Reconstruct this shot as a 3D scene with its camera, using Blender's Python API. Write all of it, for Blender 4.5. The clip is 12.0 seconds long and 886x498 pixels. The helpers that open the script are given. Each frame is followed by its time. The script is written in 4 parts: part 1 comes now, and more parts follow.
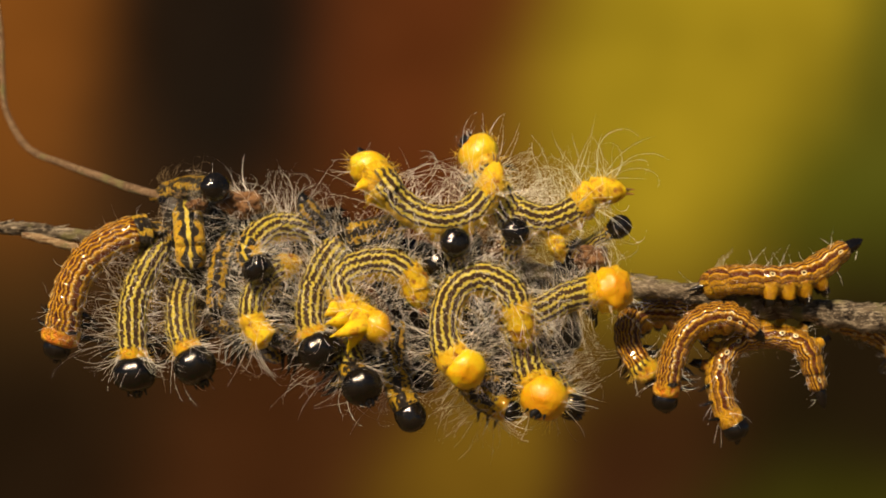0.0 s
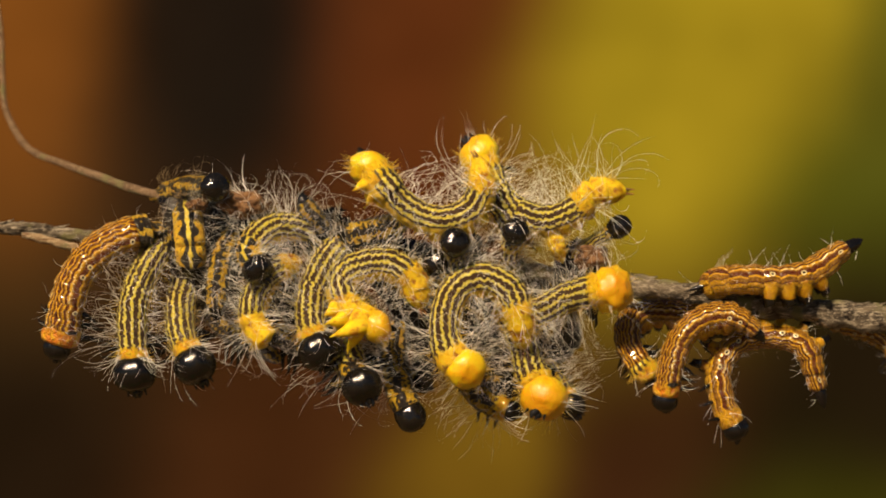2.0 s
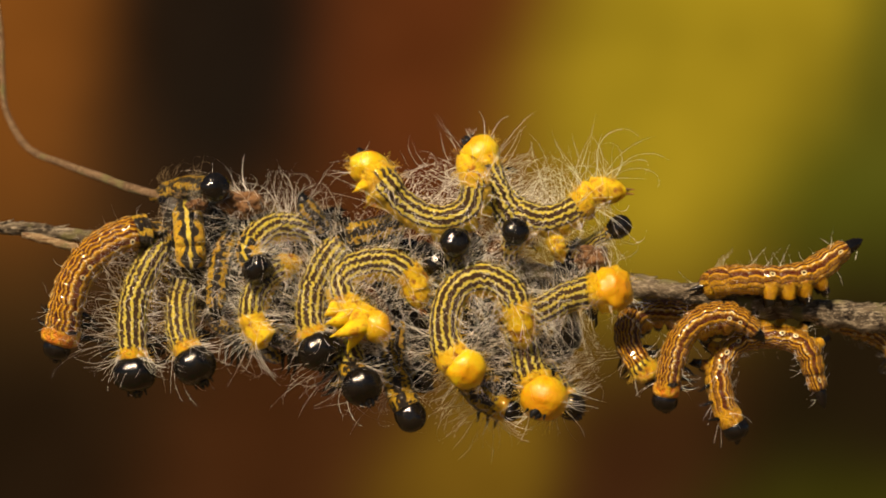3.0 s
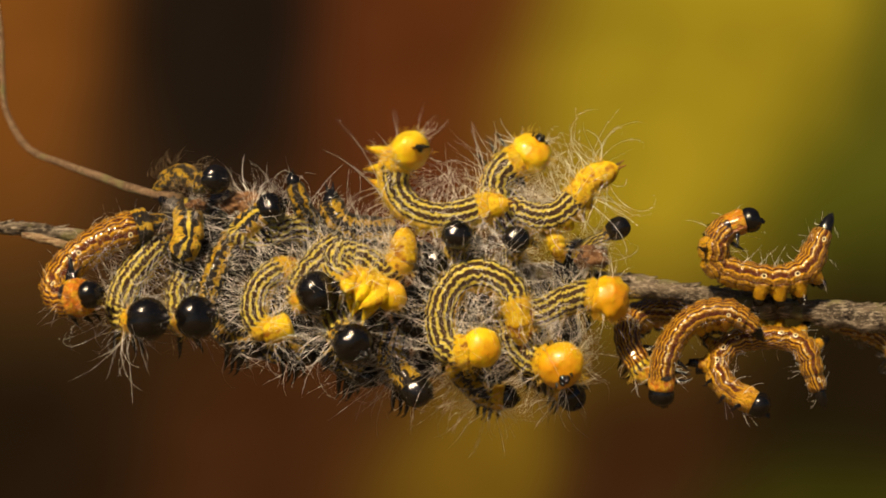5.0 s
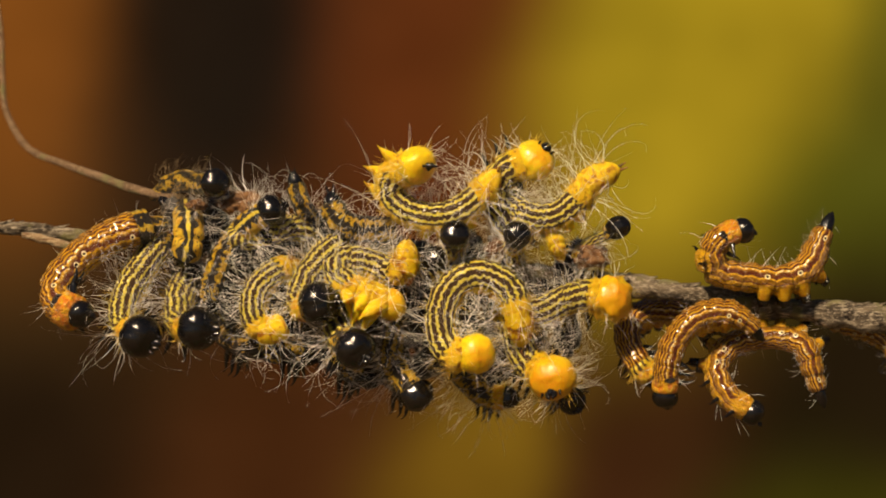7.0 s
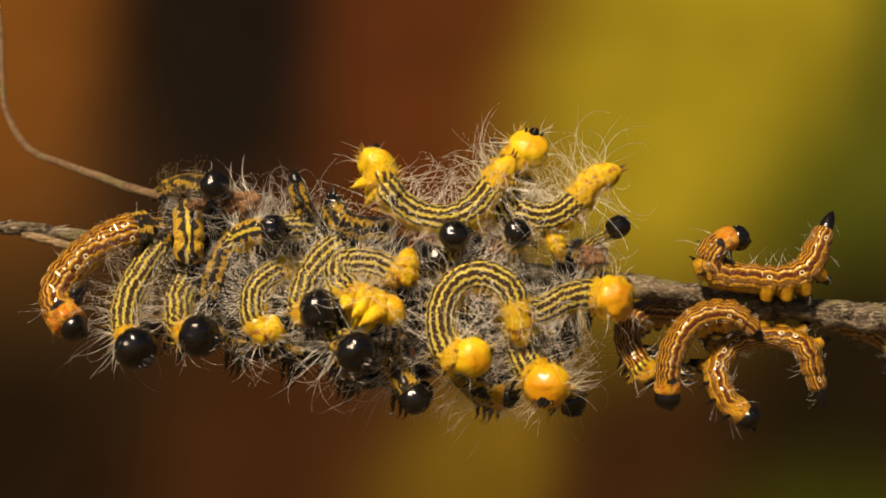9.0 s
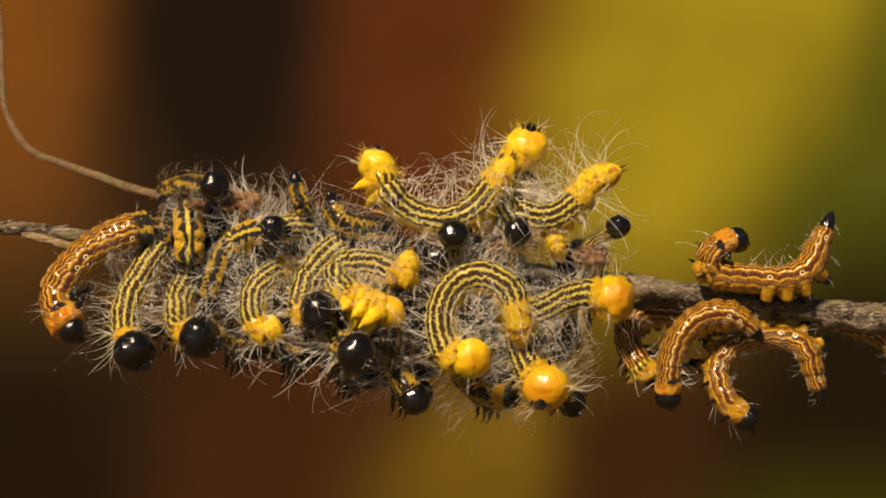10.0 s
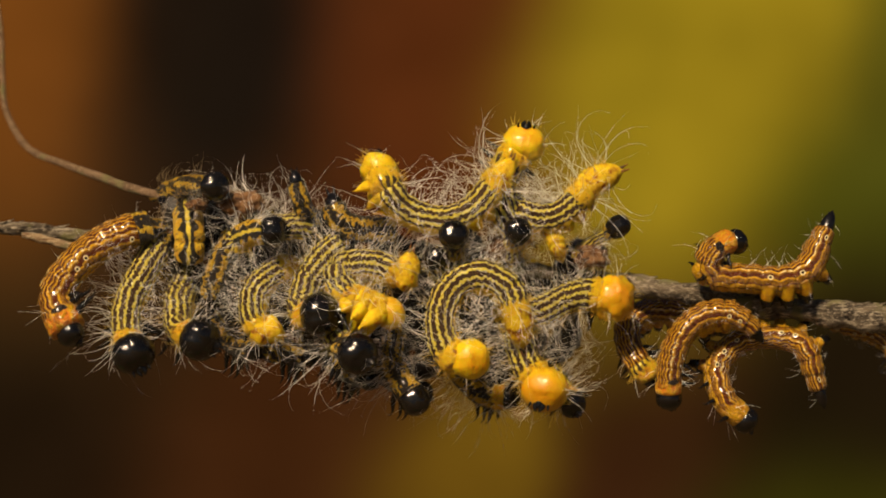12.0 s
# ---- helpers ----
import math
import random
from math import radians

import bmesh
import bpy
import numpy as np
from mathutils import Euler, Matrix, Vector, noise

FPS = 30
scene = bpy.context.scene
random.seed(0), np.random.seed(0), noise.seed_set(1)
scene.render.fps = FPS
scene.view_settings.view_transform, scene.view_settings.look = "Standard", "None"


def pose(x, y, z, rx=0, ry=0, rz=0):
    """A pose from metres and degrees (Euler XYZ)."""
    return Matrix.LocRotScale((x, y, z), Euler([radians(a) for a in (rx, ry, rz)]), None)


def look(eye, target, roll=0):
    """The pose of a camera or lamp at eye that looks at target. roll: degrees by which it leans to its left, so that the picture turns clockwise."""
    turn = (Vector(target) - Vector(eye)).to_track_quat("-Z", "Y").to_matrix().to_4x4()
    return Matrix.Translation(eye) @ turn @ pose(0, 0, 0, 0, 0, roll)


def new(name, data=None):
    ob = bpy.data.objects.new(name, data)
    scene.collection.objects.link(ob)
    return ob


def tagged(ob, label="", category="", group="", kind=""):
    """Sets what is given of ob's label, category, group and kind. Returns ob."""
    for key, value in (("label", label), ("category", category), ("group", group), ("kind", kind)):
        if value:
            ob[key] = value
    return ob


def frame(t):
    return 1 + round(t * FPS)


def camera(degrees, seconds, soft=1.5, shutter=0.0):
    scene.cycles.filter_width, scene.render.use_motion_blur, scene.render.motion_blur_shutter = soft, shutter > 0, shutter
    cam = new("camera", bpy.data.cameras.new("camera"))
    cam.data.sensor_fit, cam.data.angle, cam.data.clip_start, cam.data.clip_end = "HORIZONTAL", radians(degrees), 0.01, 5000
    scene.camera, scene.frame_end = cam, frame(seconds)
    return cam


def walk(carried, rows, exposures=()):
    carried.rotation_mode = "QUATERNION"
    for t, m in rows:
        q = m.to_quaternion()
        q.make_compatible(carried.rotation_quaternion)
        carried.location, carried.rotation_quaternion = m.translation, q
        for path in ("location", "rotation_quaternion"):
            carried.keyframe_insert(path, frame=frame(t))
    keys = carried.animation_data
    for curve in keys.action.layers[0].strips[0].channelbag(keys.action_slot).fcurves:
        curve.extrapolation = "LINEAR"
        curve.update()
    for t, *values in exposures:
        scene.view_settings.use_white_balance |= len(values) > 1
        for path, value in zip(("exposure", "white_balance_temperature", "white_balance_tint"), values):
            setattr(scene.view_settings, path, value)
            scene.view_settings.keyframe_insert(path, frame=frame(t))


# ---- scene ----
cam = camera(20.0, 12.0, soft=1.8, shutter=0.5)
cam.data.dof.use_dof = True
cam.data.dof.focus_distance = 0.437
cam.data.dof.aperture_fstop = 12.0
HEIGHT = 1.2            # the twig hangs this high over the ground
EYE = (0.0, -0.4446, HEIGHT)
STILL = look(EYE, (0.0, 0.0, HEIGHT))
walk(cam, [(0.0, STILL), (12.0, STILL)], [(0.0, 0.6), (11.8, 0.6), (12.0, 0.32)])

# ---- light ----
world = bpy.data.worlds.new("sky")
scene.world = world
world.use_nodes = True
sky = world.node_tree.nodes.new("ShaderNodeTexSky")
sky.sky_type = "NISHITA"
sky.sun_disc = False
sky.sun_elevation = radians(45)
sky.sun_rotation = radians(204)
world.node_tree.links.new(sky.outputs["Color"], world.node_tree.nodes["Background"].inputs["Color"])
world.node_tree.nodes["Background"].inputs["Strength"].default_value = 0.017

sun = new("sun", bpy.data.lights.new("sun", "SUN"))
sun.data.energy = 4.7
sun.data.angle = radians(9)
sun.data.color = (1.0, 0.745, 0.475)
sun.matrix_world = look((-0.30, -0.66, 0.70 + HEIGHT), (0.0, 0.0, HEIGHT))


# ---- materials ----
def shader(name, rough=0.5, metal=0.0):
    m = bpy.data.materials.new(name)
    m.use_nodes = True
    nt = m.node_tree
    b = nt.nodes["Principled BSDF"]
    b.inputs["Roughness"].default_value = rough
    b.inputs["Metallic"].default_value = metal
    return m, nt, b


def put(nt, socket, value):
    if isinstance(value, bpy.types.NodeSocket):
        nt.links.new(value, socket)
    else:
        socket.default_value = value


def calc(nt, op, a, b=0.0, c=0.0):
    n = nt.nodes.new("ShaderNodeMath")
    n.operation = op
    for i, v in enumerate((a, b, c)):
        put(nt, n.inputs[i], v)
    return n.outputs[0]


def span(nt, v, lo, hi, to0=0.0, to1=1.0, kind="SMOOTHSTEP"):
    n = nt.nodes.new("ShaderNodeMapRange")
    n.interpolation_type = kind
    for i, x in enumerate((v, lo, hi, to0, to1)):
        put(nt, n.inputs[i], x)
    return n.outputs[0]


def blend(nt, f, a, b):
    n = nt.nodes.new("ShaderNodeMix")
    n.data_type = "RGBA"
    put(nt, n.inputs[0], f)
    put(nt, n.inputs[6], a if isinstance(a, bpy.types.NodeSocket) else (*a, 1))
    put(nt, n.inputs[7], b if isinstance(b, bpy.types.NodeSocket) else (*b, 1))
    return n.outputs[2]


def coords(nt, spread=True):
    """Object coordinates, shifted at random from thing to thing for the noises."""
    tc = nt.nodes.new("ShaderNodeTexCoord").outputs["Object"]
    if not spread:
        return tc, tc
    info = nt.nodes.new("ShaderNodeObjectInfo").outputs["Random"]
    add = nt.nodes.new("ShaderNodeVectorMath")
    add.operation = "ADD"
    nt.links.new(tc, add.inputs[0])
    nt.links.new(calc(nt, "MULTIPLY", info, 37.0), add.inputs[1])
    return tc, add.outputs[0]


def grain(nt, vec, scale, detail=3.0, rough=0.55):
    n = nt.nodes.new("ShaderNodeTexNoise")
    put(nt, n.inputs["Vector"], vec)
    n.inputs["Scale"].default_value = scale
    n.inputs["Detail"].default_value = detail
    n.inputs["Roughness"].default_value = rough
    return n.outputs["Fac"]


def relief(nt, bsdf, height, strength, dist=0.0002):
    n = nt.nodes.new("ShaderNodeBump")
    n.inputs["Strength"].default_value = strength
    n.inputs["Distance"].default_value = dist
    nt.links.new(height, n.inputs["Height"])
    nt.links.new(n.outputs["Normal"], bsdf.inputs["Normal"])


def striped(name, dark, line, pale, belly, bands, cut, rough, wet, scallop, blur=0.42, ragged=0.9, hood=None, turned=1.0):
    """Lengthwise stripes round a body ring whose axis is x and whose back is +z."""
    m, nt, b = shader(name, rough)
    tc, vec = coords(nt)
    xyz = nt.nodes.new("ShaderNodeSeparateXYZ")
    nt.links.new(tc, xyz.inputs[0])
    x, y, z = xyz.outputs
    a = calc(nt, "ARCTAN2", y, z)
    wob = calc(nt, "MULTIPLY", calc(nt, "SUBTRACT", grain(nt, vec, 2.4, 2.0), 0.5), blur)
    wave = calc(nt, "MULTIPLY", calc(nt, "SINE", calc(nt, "MULTIPLY", x, 12.6)), scallop)
    ang = calc(nt, "ADD", calc(nt, "ADD", a, wob), wave)
    c = calc(nt, "MULTIPLY", calc(nt, "COSINE", calc(nt, "MULTIPLY", ang, bands)), -1.0)
    fine = grain(nt, vec, 9.0, 3.0)
    c = calc(nt, "ADD", c, calc(nt, "MULTIPLY", calc(nt, "SUBTRACT", fine, 0.5), ragged))
    mask = span(nt, c, cut - 0.14, cut + 0.14)
    light = blend(nt, span(nt, grain(nt, vec, 4.0), 0.42, 0.68), line, pale)
    deep = blend(nt, span(nt, fine, 0.35, 0.75), dark, tuple(min(1, v * 2.4) for v in dark))
    col = blend(nt, mask, deep, light)
    side = calc(nt, "ADD", calc(nt, "ABSOLUTE", a), calc(nt, "MULTIPLY", wob, 0.8))
    col = blend(nt, span(nt, side, 1.50, 1.68), col, belly)
    if hood:
        edge = calc(nt, "ADD", calc(nt, "MULTIPLY", x, turned), calc(nt, "MULTIPLY", calc(nt, "SUBTRACT", grain(nt, vec, 3.5, 3.0), 0.5), 0.9))
        skin = blend(nt, span(nt, grain(nt, vec, 3.0, 3.0), 0.38, 0.62), hood, (0.84, 0.60, 0.010))
        skin = blend(nt, span(nt, grain(nt, vec, 2.2, 4.0), 0.54, 0.68), skin, (0.34, 0.12, 0.008))
        col = blend(nt, span(nt, edge, -0.34, -0.14), col, skin)
    nt.links.new(col, b.inputs["Base Color"])
    relief(nt, b, calc(nt, "ADD", fine, calc(nt, "MULTIPLY", mask, 0.35)), 0.9, 0.0011)
    b.inputs["Coat Weight"].default_value = wet
    b.inputs["Coat Roughness"].default_value = 0.12
    put(nt, b.inputs["Roughness"], span(nt, fine, 0.3, 0.7, rough - 0.08, rough + 0.12, "LINEAR"))
    return m


AMBER_BANDS = ((0.00, 0), (0.024, 0), (0.032, 1), (0.050, 1), (0.058, 0), (0.085, 0), (0.093, 2), (0.114, 2), (0.122, 1), (0.142, 1), (0.150, 0), (0.200, 0),
               (0.210, 1), (0.246, 1), (0.256, 2), (0.282, 2), (0.290, 0), (0.378, 0), (0.388, 1), (0.414, 1), (0.424, 2), (0.500, 2), (0.510, 0), (0.530, 0), (0.550, 3), (0.635, 3), (0.645, 0), (0.662, 0), (0.675, 3))


def banded(name, dark, line, cream, belly, rough, wet, hood=None):
    """Lengthwise bands of uneven width from the back (0) to the belly (1), scalloped from ring to ring, with pale glints along the side."""
    m, nt, b = shader(name, rough)
    tc, vec = coords(nt)
    xyz = nt.nodes.new("ShaderNodeSeparateXYZ")
    nt.links.new(tc, xyz.inputs[0])
    x, y, z = xyz.outputs
    a = calc(nt, "ABSOLUTE", calc(nt, "ARCTAN2", y, z))
    fine = grain(nt, vec, 9.0, 3.0)
    wob = calc(nt, "MULTIPLY", calc(nt, "SUBTRACT", grain(nt, vec, 2.4, 2.0), 0.5), 0.09)
    wave = calc(nt, "MULTIPLY", calc(nt, "COSINE", calc(nt, "MULTIPLY", x, 6.283)), 0.05)
    wave = calc(nt, "ADD", wave, calc(nt, "MULTIPLY", calc(nt, "COSINE", calc(nt, "MULTIPLY", x, 18.85)), 0.010))
    u = calc(nt, "DIVIDE", calc(nt, "ADD", calc(nt, "ADD", a, wob), wave), 3.1416)
    u = calc(nt, "ADD", u, calc(nt, "MULTIPLY", calc(nt, "SUBTRACT", fine, 0.5), 0.018))
    ramp = nt.nodes.new("ShaderNodeValToRGB")
    nt.links.new(u, ramp.inputs[0])
    tones = [(*dark, 1), (*line, 1), (*[0.74 * p + 0.26 * q for p, q in zip(dark, line)], 1), (*belly, 1)]
    el = ramp.color_ramp.elements
    el[0].position, el[0].color = AMBER_BANDS[0][0], tones[0]
    el[1].position, el[1].color = AMBER_BANDS[-1][0], tones[3]
    for at_u, k in AMBER_BANDS[1:-1]:
        el.new(at_u).color = tones[k]
    col = ramp.outputs["Color"]
    col = blend(nt, span(nt, grain(nt, vec, 3.0, 3.0), 0.5, 0.8, 0.0, 0.25), col, line)
    side = calc(nt, "MULTIPLY", span(nt, u, 0.195, 0.210), span(nt, u, 0.260, 0.245))
    fleck = span(nt, grain(nt, vec, 6.5, 2.0), 0.54, 0.62)
    col = blend(nt, calc(nt, "MULTIPLY", side, fleck), col, cream)
    dx = calc(nt, "MULTIPLY", x, 0.9)
    da = calc(nt, "SUBTRACT", a, 1.12)
    d = calc(nt, "SQRT", calc(nt, "ADD", calc(nt, "MULTIPLY", dx, dx), calc(nt, "MULTIPLY", da, da)))
    some = span(nt, nt.nodes.new("ShaderNodeObjectInfo").outputs["Random"], 0.62, 0.64)
    col = blend(nt, calc(nt, "MULTIPLY", some, span(nt, d, 0.18, 0.14)), col, cream)
    col = blend(nt, calc(nt, "MULTIPLY", some, span(nt, d, 0.11, 0.07)), col, (0.03, 0.010, 0.004))
    if hood:
        edge = calc(nt, "ADD", x, calc(nt, "MULTIPLY", calc(nt, "SUBTRACT", grain(nt, vec, 3.5, 3.0), 0.5), 0.9))
        skin = blend(nt, span(nt, grain(nt, vec, 3.0, 3.0), 0.38, 0.62), hood, (0.62, 0.36, 0.010))
        skin = blend(nt, span(nt, grain(nt, vec, 2.2, 4.0), 0.54, 0.68), skin, (0.34, 0.12, 0.008))
        col = blend(nt, span(nt, edge, -0.34, -0.14), col, skin)
    nt.links.new(col, b.inputs["Base Color"])
    relief(nt, b, calc(nt, "ADD", fine, calc(nt, "MULTIPLY", grain(nt, vec, 3.0, 2.0), 1.5)), 0.9, 0.0008)
    b.inputs["Coat Weight"].default_value = wet
    b.inputs["Coat Roughness"].default_value = 0.12
    put(nt, b.inputs["Roughness"], span(nt, fine, 0.3, 0.7, rough - 0.08, rough + 0.12, "LINEAR"))
    return m


def blotched(name, base, second, patch, low, high, rough, scale=1.7, spec=0.5, strength=0.3, flesh=0.0, pores=14.0):
    """A skin of two mottled colours with patches of a third."""
    m, nt, b = shader(name, rough)
    _, vec = coords(nt)
    col = blend(nt, span(nt, grain(nt, vec, scale * 1.6), 0.35, 0.68), base, second)
    col = blend(nt, span(nt, grain(nt, vec, scale, 2.0), low, high), col, patch)
    nt.links.new(col, b.inputs["Base Color"])
    b.inputs["Specular IOR Level"].default_value = spec
    b.inputs["Subsurface Weight"].default_value = flesh
    b.inputs["Subsurface Radius"].default_value = (1.0, 0.55, 0.10)
    b.inputs["Subsurface Scale"].default_value = 0.0012
    fine = grain(nt, vec, pores, 4.0)
    relief(nt, b, fine, min(1.0, 2.5 * strength), 0.00028)
    put(nt, b.inputs["Roughness"], span(nt, fine, 0.3, 0.7, max(0.04, rough - 0.07), rough + 0.1, "LINEAR"))
    return m


def capsule(name, behind, face, patch, low, high):
    """A pale head: lighter behind, deeper over the face, wet-looking."""
    m, nt, b = shader(name, 0.36)
    tc, vec = coords(nt)
    xyz = nt.nodes.new("ShaderNodeSeparateXYZ")
    nt.links.new(tc, xyz.inputs[0])
    n = grain(nt, vec, 2.2, 3.0)
    f = calc(nt, "ADD", xyz.outputs[0], calc(nt, "MULTIPLY", n, 0.8))
    col = blend(nt, span(nt, f, low, high), behind, face)
    col = blend(nt, span(nt, grain(nt, vec, 1.5, 3.0), 0.46, 0.70), col, patch)
    nt.links.new(col, b.inputs["Base Color"])
    relief(nt, b, calc(nt, "ADD", grain(nt, vec, 14.0, 4.0), calc(nt, "MULTIPLY", grain(nt, vec, 2.2, 2.0), 2.5)), 0.45, 0.00020)
    b.inputs["Coat Weight"].default_value = 0.5
    b.inputs["Coat Roughness"].default_value = 0.10
    b.inputs["Subsurface Weight"].default_value = 0.35
    b.inputs["Subsurface Radius"].default_value = (1.0, 0.5, 0.08)
    b.inputs["Subsurface Scale"].default_value = 0.0012
    return m


def shielded(name):
    """A black back with a yellow middle line and cusped yellow flanks, speckled with black."""
    m, nt, b = shader(name, 0.38)
    tc, vec = coords(nt)
    xyz = nt.nodes.new("ShaderNodeSeparateXYZ")
    nt.links.new(tc, xyz.inputs[0])
    x, y, z = xyz.outputs
    a = calc(nt, "ABSOLUTE", calc(nt, "ARCTAN2", y, z))
    a = calc(nt, "ADD", a, calc(nt, "MULTIPLY", calc(nt, "SUBTRACT", grain(nt, vec, 3.0, 3.0), 0.5), 0.45))
    cusp = calc(nt, "ADD", calc(nt, "MULTIPLY", calc(nt, "COSINE", calc(nt, "MULTIPLY", x, 6.283)), 0.20), 0.62)
    yellow = blend(nt, span(nt, grain(nt, vec, 3.0, 2.0), 0.4, 0.65), (0.64, 0.45, 0.020), (0.56, 0.32, 0.010))
    yellow = blend(nt, span(nt, grain(nt, vec, 4.5, 3.0), 0.57, 0.63), yellow, (0.014, 0.010, 0.008))
    col = blend(nt, span(nt, calc(nt, "SUBTRACT", a, cusp), -0.03, 0.03), (0.012, 0.009, 0.007), yellow)
    col = blend(nt, span(nt, a, 0.15, 0.10), col, (0.70, 0.56, 0.05))
    col = blend(nt, span(nt, a, 1.45, 1.6), col, (0.014, 0.010, 0.008))
    nt.links.new(col, b.inputs["Base Color"])
    relief(nt, b, grain(nt, vec, 8.0, 3.0), 0.9, 0.0008)
    b.inputs["Coat Weight"].default_value = 0.2
    b.inputs["Coat Roughness"].default_value = 0.15
    return m


SHIELD = shielded("black_shield_skin_with_yellow_line")
STRIPE_LEMON = striped("lemon_striped_skin", (0.040, 0.019, 0.007), (0.77, 0.65, 0.06), (0.86, 0.80, 0.28),
                       (0.80, 0.56, 0.020), 12.0, 0.34, 0.42, 0.10, 0.034, 0.44, 0.50)
STRIPE_AMBER = banded("amber_striped_skin", (0.100, 0.020, 0.003), (0.66, 0.37, 0.010), (0.96, 0.84, 0.46), (0.54, 0.30, 0.005), 0.24, 0.55)
GOLD_FRONT = striped("lemon_skin_turning_gold_forward", (0.050, 0.026, 0.009), (0.76, 0.55, 0.010), (0.84, 0.68, 0.06),
                     (0.80, 0.48, 0.012), 12.0, 0.1, 0.34, 0.2, 0.035, hood=(0.82, 0.50, 0.004))
GOLD_BACK = striped("lemon_skin_turning_gold_behind", (0.050, 0.026, 0.009), (0.76, 0.55, 0.010), (0.84, 0.68, 0.06),
                    (0.80, 0.48, 0.012), 12.0, 0.1, 0.34, 0.2, 0.035, hood=(0.82, 0.50, 0.004), turned=-1.0)
HOOD = striped("lemon_skin_with_orange_hood", (0.050, 0.026, 0.009), (0.76, 0.55, 0.010), (0.84, 0.68, 0.06),
               (0.80, 0.44, 0.012), 12.0, 0.1, 0.34, 0.4, 0.035, hood=(0.80, 0.40, 0.008))
PIED = striped("black_skin_with_yellow_streaks", (0.012, 0.009, 0.007), (0.56, 0.34, 0.010), (0.66, 0.49, 0.04),
               (0.010, 0.008, 0.007), 5.0, 0.45, 0.34, 0.3, 0.10, 1.9, 3.0)
YELLOW = blotched("yellow_skin", (0.68, 0.46, 0.003), (0.80, 0.61, 0.012), (0.46, 0.20, 0.003), 0.52, 0.68, 0.36, spec=0.28, strength=0.35, flesh=0.35)
GOLD = blotched("gold_skin", (0.60, 0.38, 0.003), (0.77, 0.58, 0.012), (0.30, 0.11, 0.003), 0.50, 0.66, 0.30, spec=0.35, strength=0.35, flesh=0.3)
AMBER_HOOD = banded("amber_skin_with_gold_hood", (0.100, 0.020, 0.003), (0.66, 0.37, 0.010), (0.96, 0.84, 0.46), (0.52, 0.25, 0.006), 0.24, 0.5,
                    hood=(0.54, 0.26, 0.006))
SADDLE = banded("amber_skin_with_orange_hood_and_black_mark", (0.100, 0.020, 0.003), (0.66, 0.37, 0.010), (0.96, 0.84, 0.46), (0.52, 0.24, 0.006), 0.28, 0.3,
                hood=(0.58, 0.17, 0.005))


def black_mark(m):
    """A black shield mark on each side of the back of the collar."""
    nt = m.node_tree
    b = nt.nodes["Principled BSDF"]
    old = b.inputs["Base Color"].links[0].from_socket
    tc, vec = coords(nt)
    xyz = nt.nodes.new("ShaderNodeSeparateXYZ")
    nt.links.new(tc, xyz.inputs[0])
    x, y, z = xyz.outputs
    da = calc(nt, "SUBTRACT", calc(nt, "ABSOLUTE", calc(nt, "ARCTAN2", y, z)), 0.95)
    n = calc(nt, "MULTIPLY", calc(nt, "SUBTRACT", grain(nt, vec, 4.0), 0.5), 0.25)
    da = calc(nt, "MULTIPLY", da, 0.75)
    dx = calc(nt, "MULTIPLY", calc(nt, "ADD", x, 0.30), 1.9)
    d = calc(nt, "ADD", calc(nt, "ADD", calc(nt, "MULTIPLY", dx, dx), calc(nt, "MULTIPLY", da, da)), n)
    nt.links.new(blend(nt, span(nt, d, 0.14, 0.10), old, (0.010, 0.007, 0.006)), b.inputs["Base Color"])


black_mark(SADDLE)
BLACK = blotched("black_shell", (0.003, 0.0028, 0.0028), (0.006, 0.005, 0.005), (0.012, 0.010, 0.009), 0.6, 0.8, 0.13, 1.5, 0.6, 0.07)
# near-black skin of the filler bodies: the cluster's inner shade put into colour
SHADE_BLACK = blotched("dull_black_skin", (0.008, 0.007, 0.006), (0.02, 0.015, 0.012), (0.05, 0.035, 0.02), 0.6, 0.75, 0.30, 1.5, 0.5, 0.2)
KNOB = blotched("amber_knob_skin", (0.42, 0.21, 0.005), (0.58, 0.34, 0.010), (0.18, 0.05, 0.003), 0.50, 0.64, 0.26, spec=0.5, strength=0.35, flesh=0.2)
TIP = blotched("brown_tip_skin", (0.30, 0.12, 0.015), (0.10, 0.04, 0.01), (0.03, 0.02, 0.01), 0.5, 0.7, 0.35)
WRINKLED = blotched("wrinkled_black_shell", (0.004, 0.0035, 0.0035), (0.008, 0.007, 0.006), (0.016, 0.012, 0.010), 0.6, 0.8, 0.05, 1.5, 0.6, 0.11, pores=5.0)
AMBER_HEAD = capsule("orange_head_shell", (0.66, 0.45, 0.004), (0.60, 0.25, 0.003), (0.60, 0.32, 0.003), 0.3, 1.5)
LEMON_HEAD = capsule("yellow_head_shell", (0.72, 0.54, 0.005), (0.66, 0.30, 0.003), (0.62, 0.41, 0.004), 0.75, 1.45)


def hair_material(name, colour, second, through_light=0.08):
    m, nt, b = shader(name, 0.42)
    _, vec = coords(nt)
    col = blend(nt, span(nt, grain(nt, vec, 1.4, 2.0), 0.35, 0.65), colour, second)
    nt.links.new(col, b.inputs["Base Color"])
    glow = nt.nodes.new("ShaderNodeBsdfTranslucent")
    nt.links.new(col, glow.inputs["Color"])
    mix = nt.nodes.new("ShaderNodeMixShader")
    mix.inputs[0].default_value = through_light
    nt.links.new(b.outputs[0], mix.inputs[1])
    nt.links.new(glow.outputs[0], mix.inputs[2])
    nt.links.new(mix.outputs[0], nt.nodes["Material Output"].inputs["Surface"])
    return m


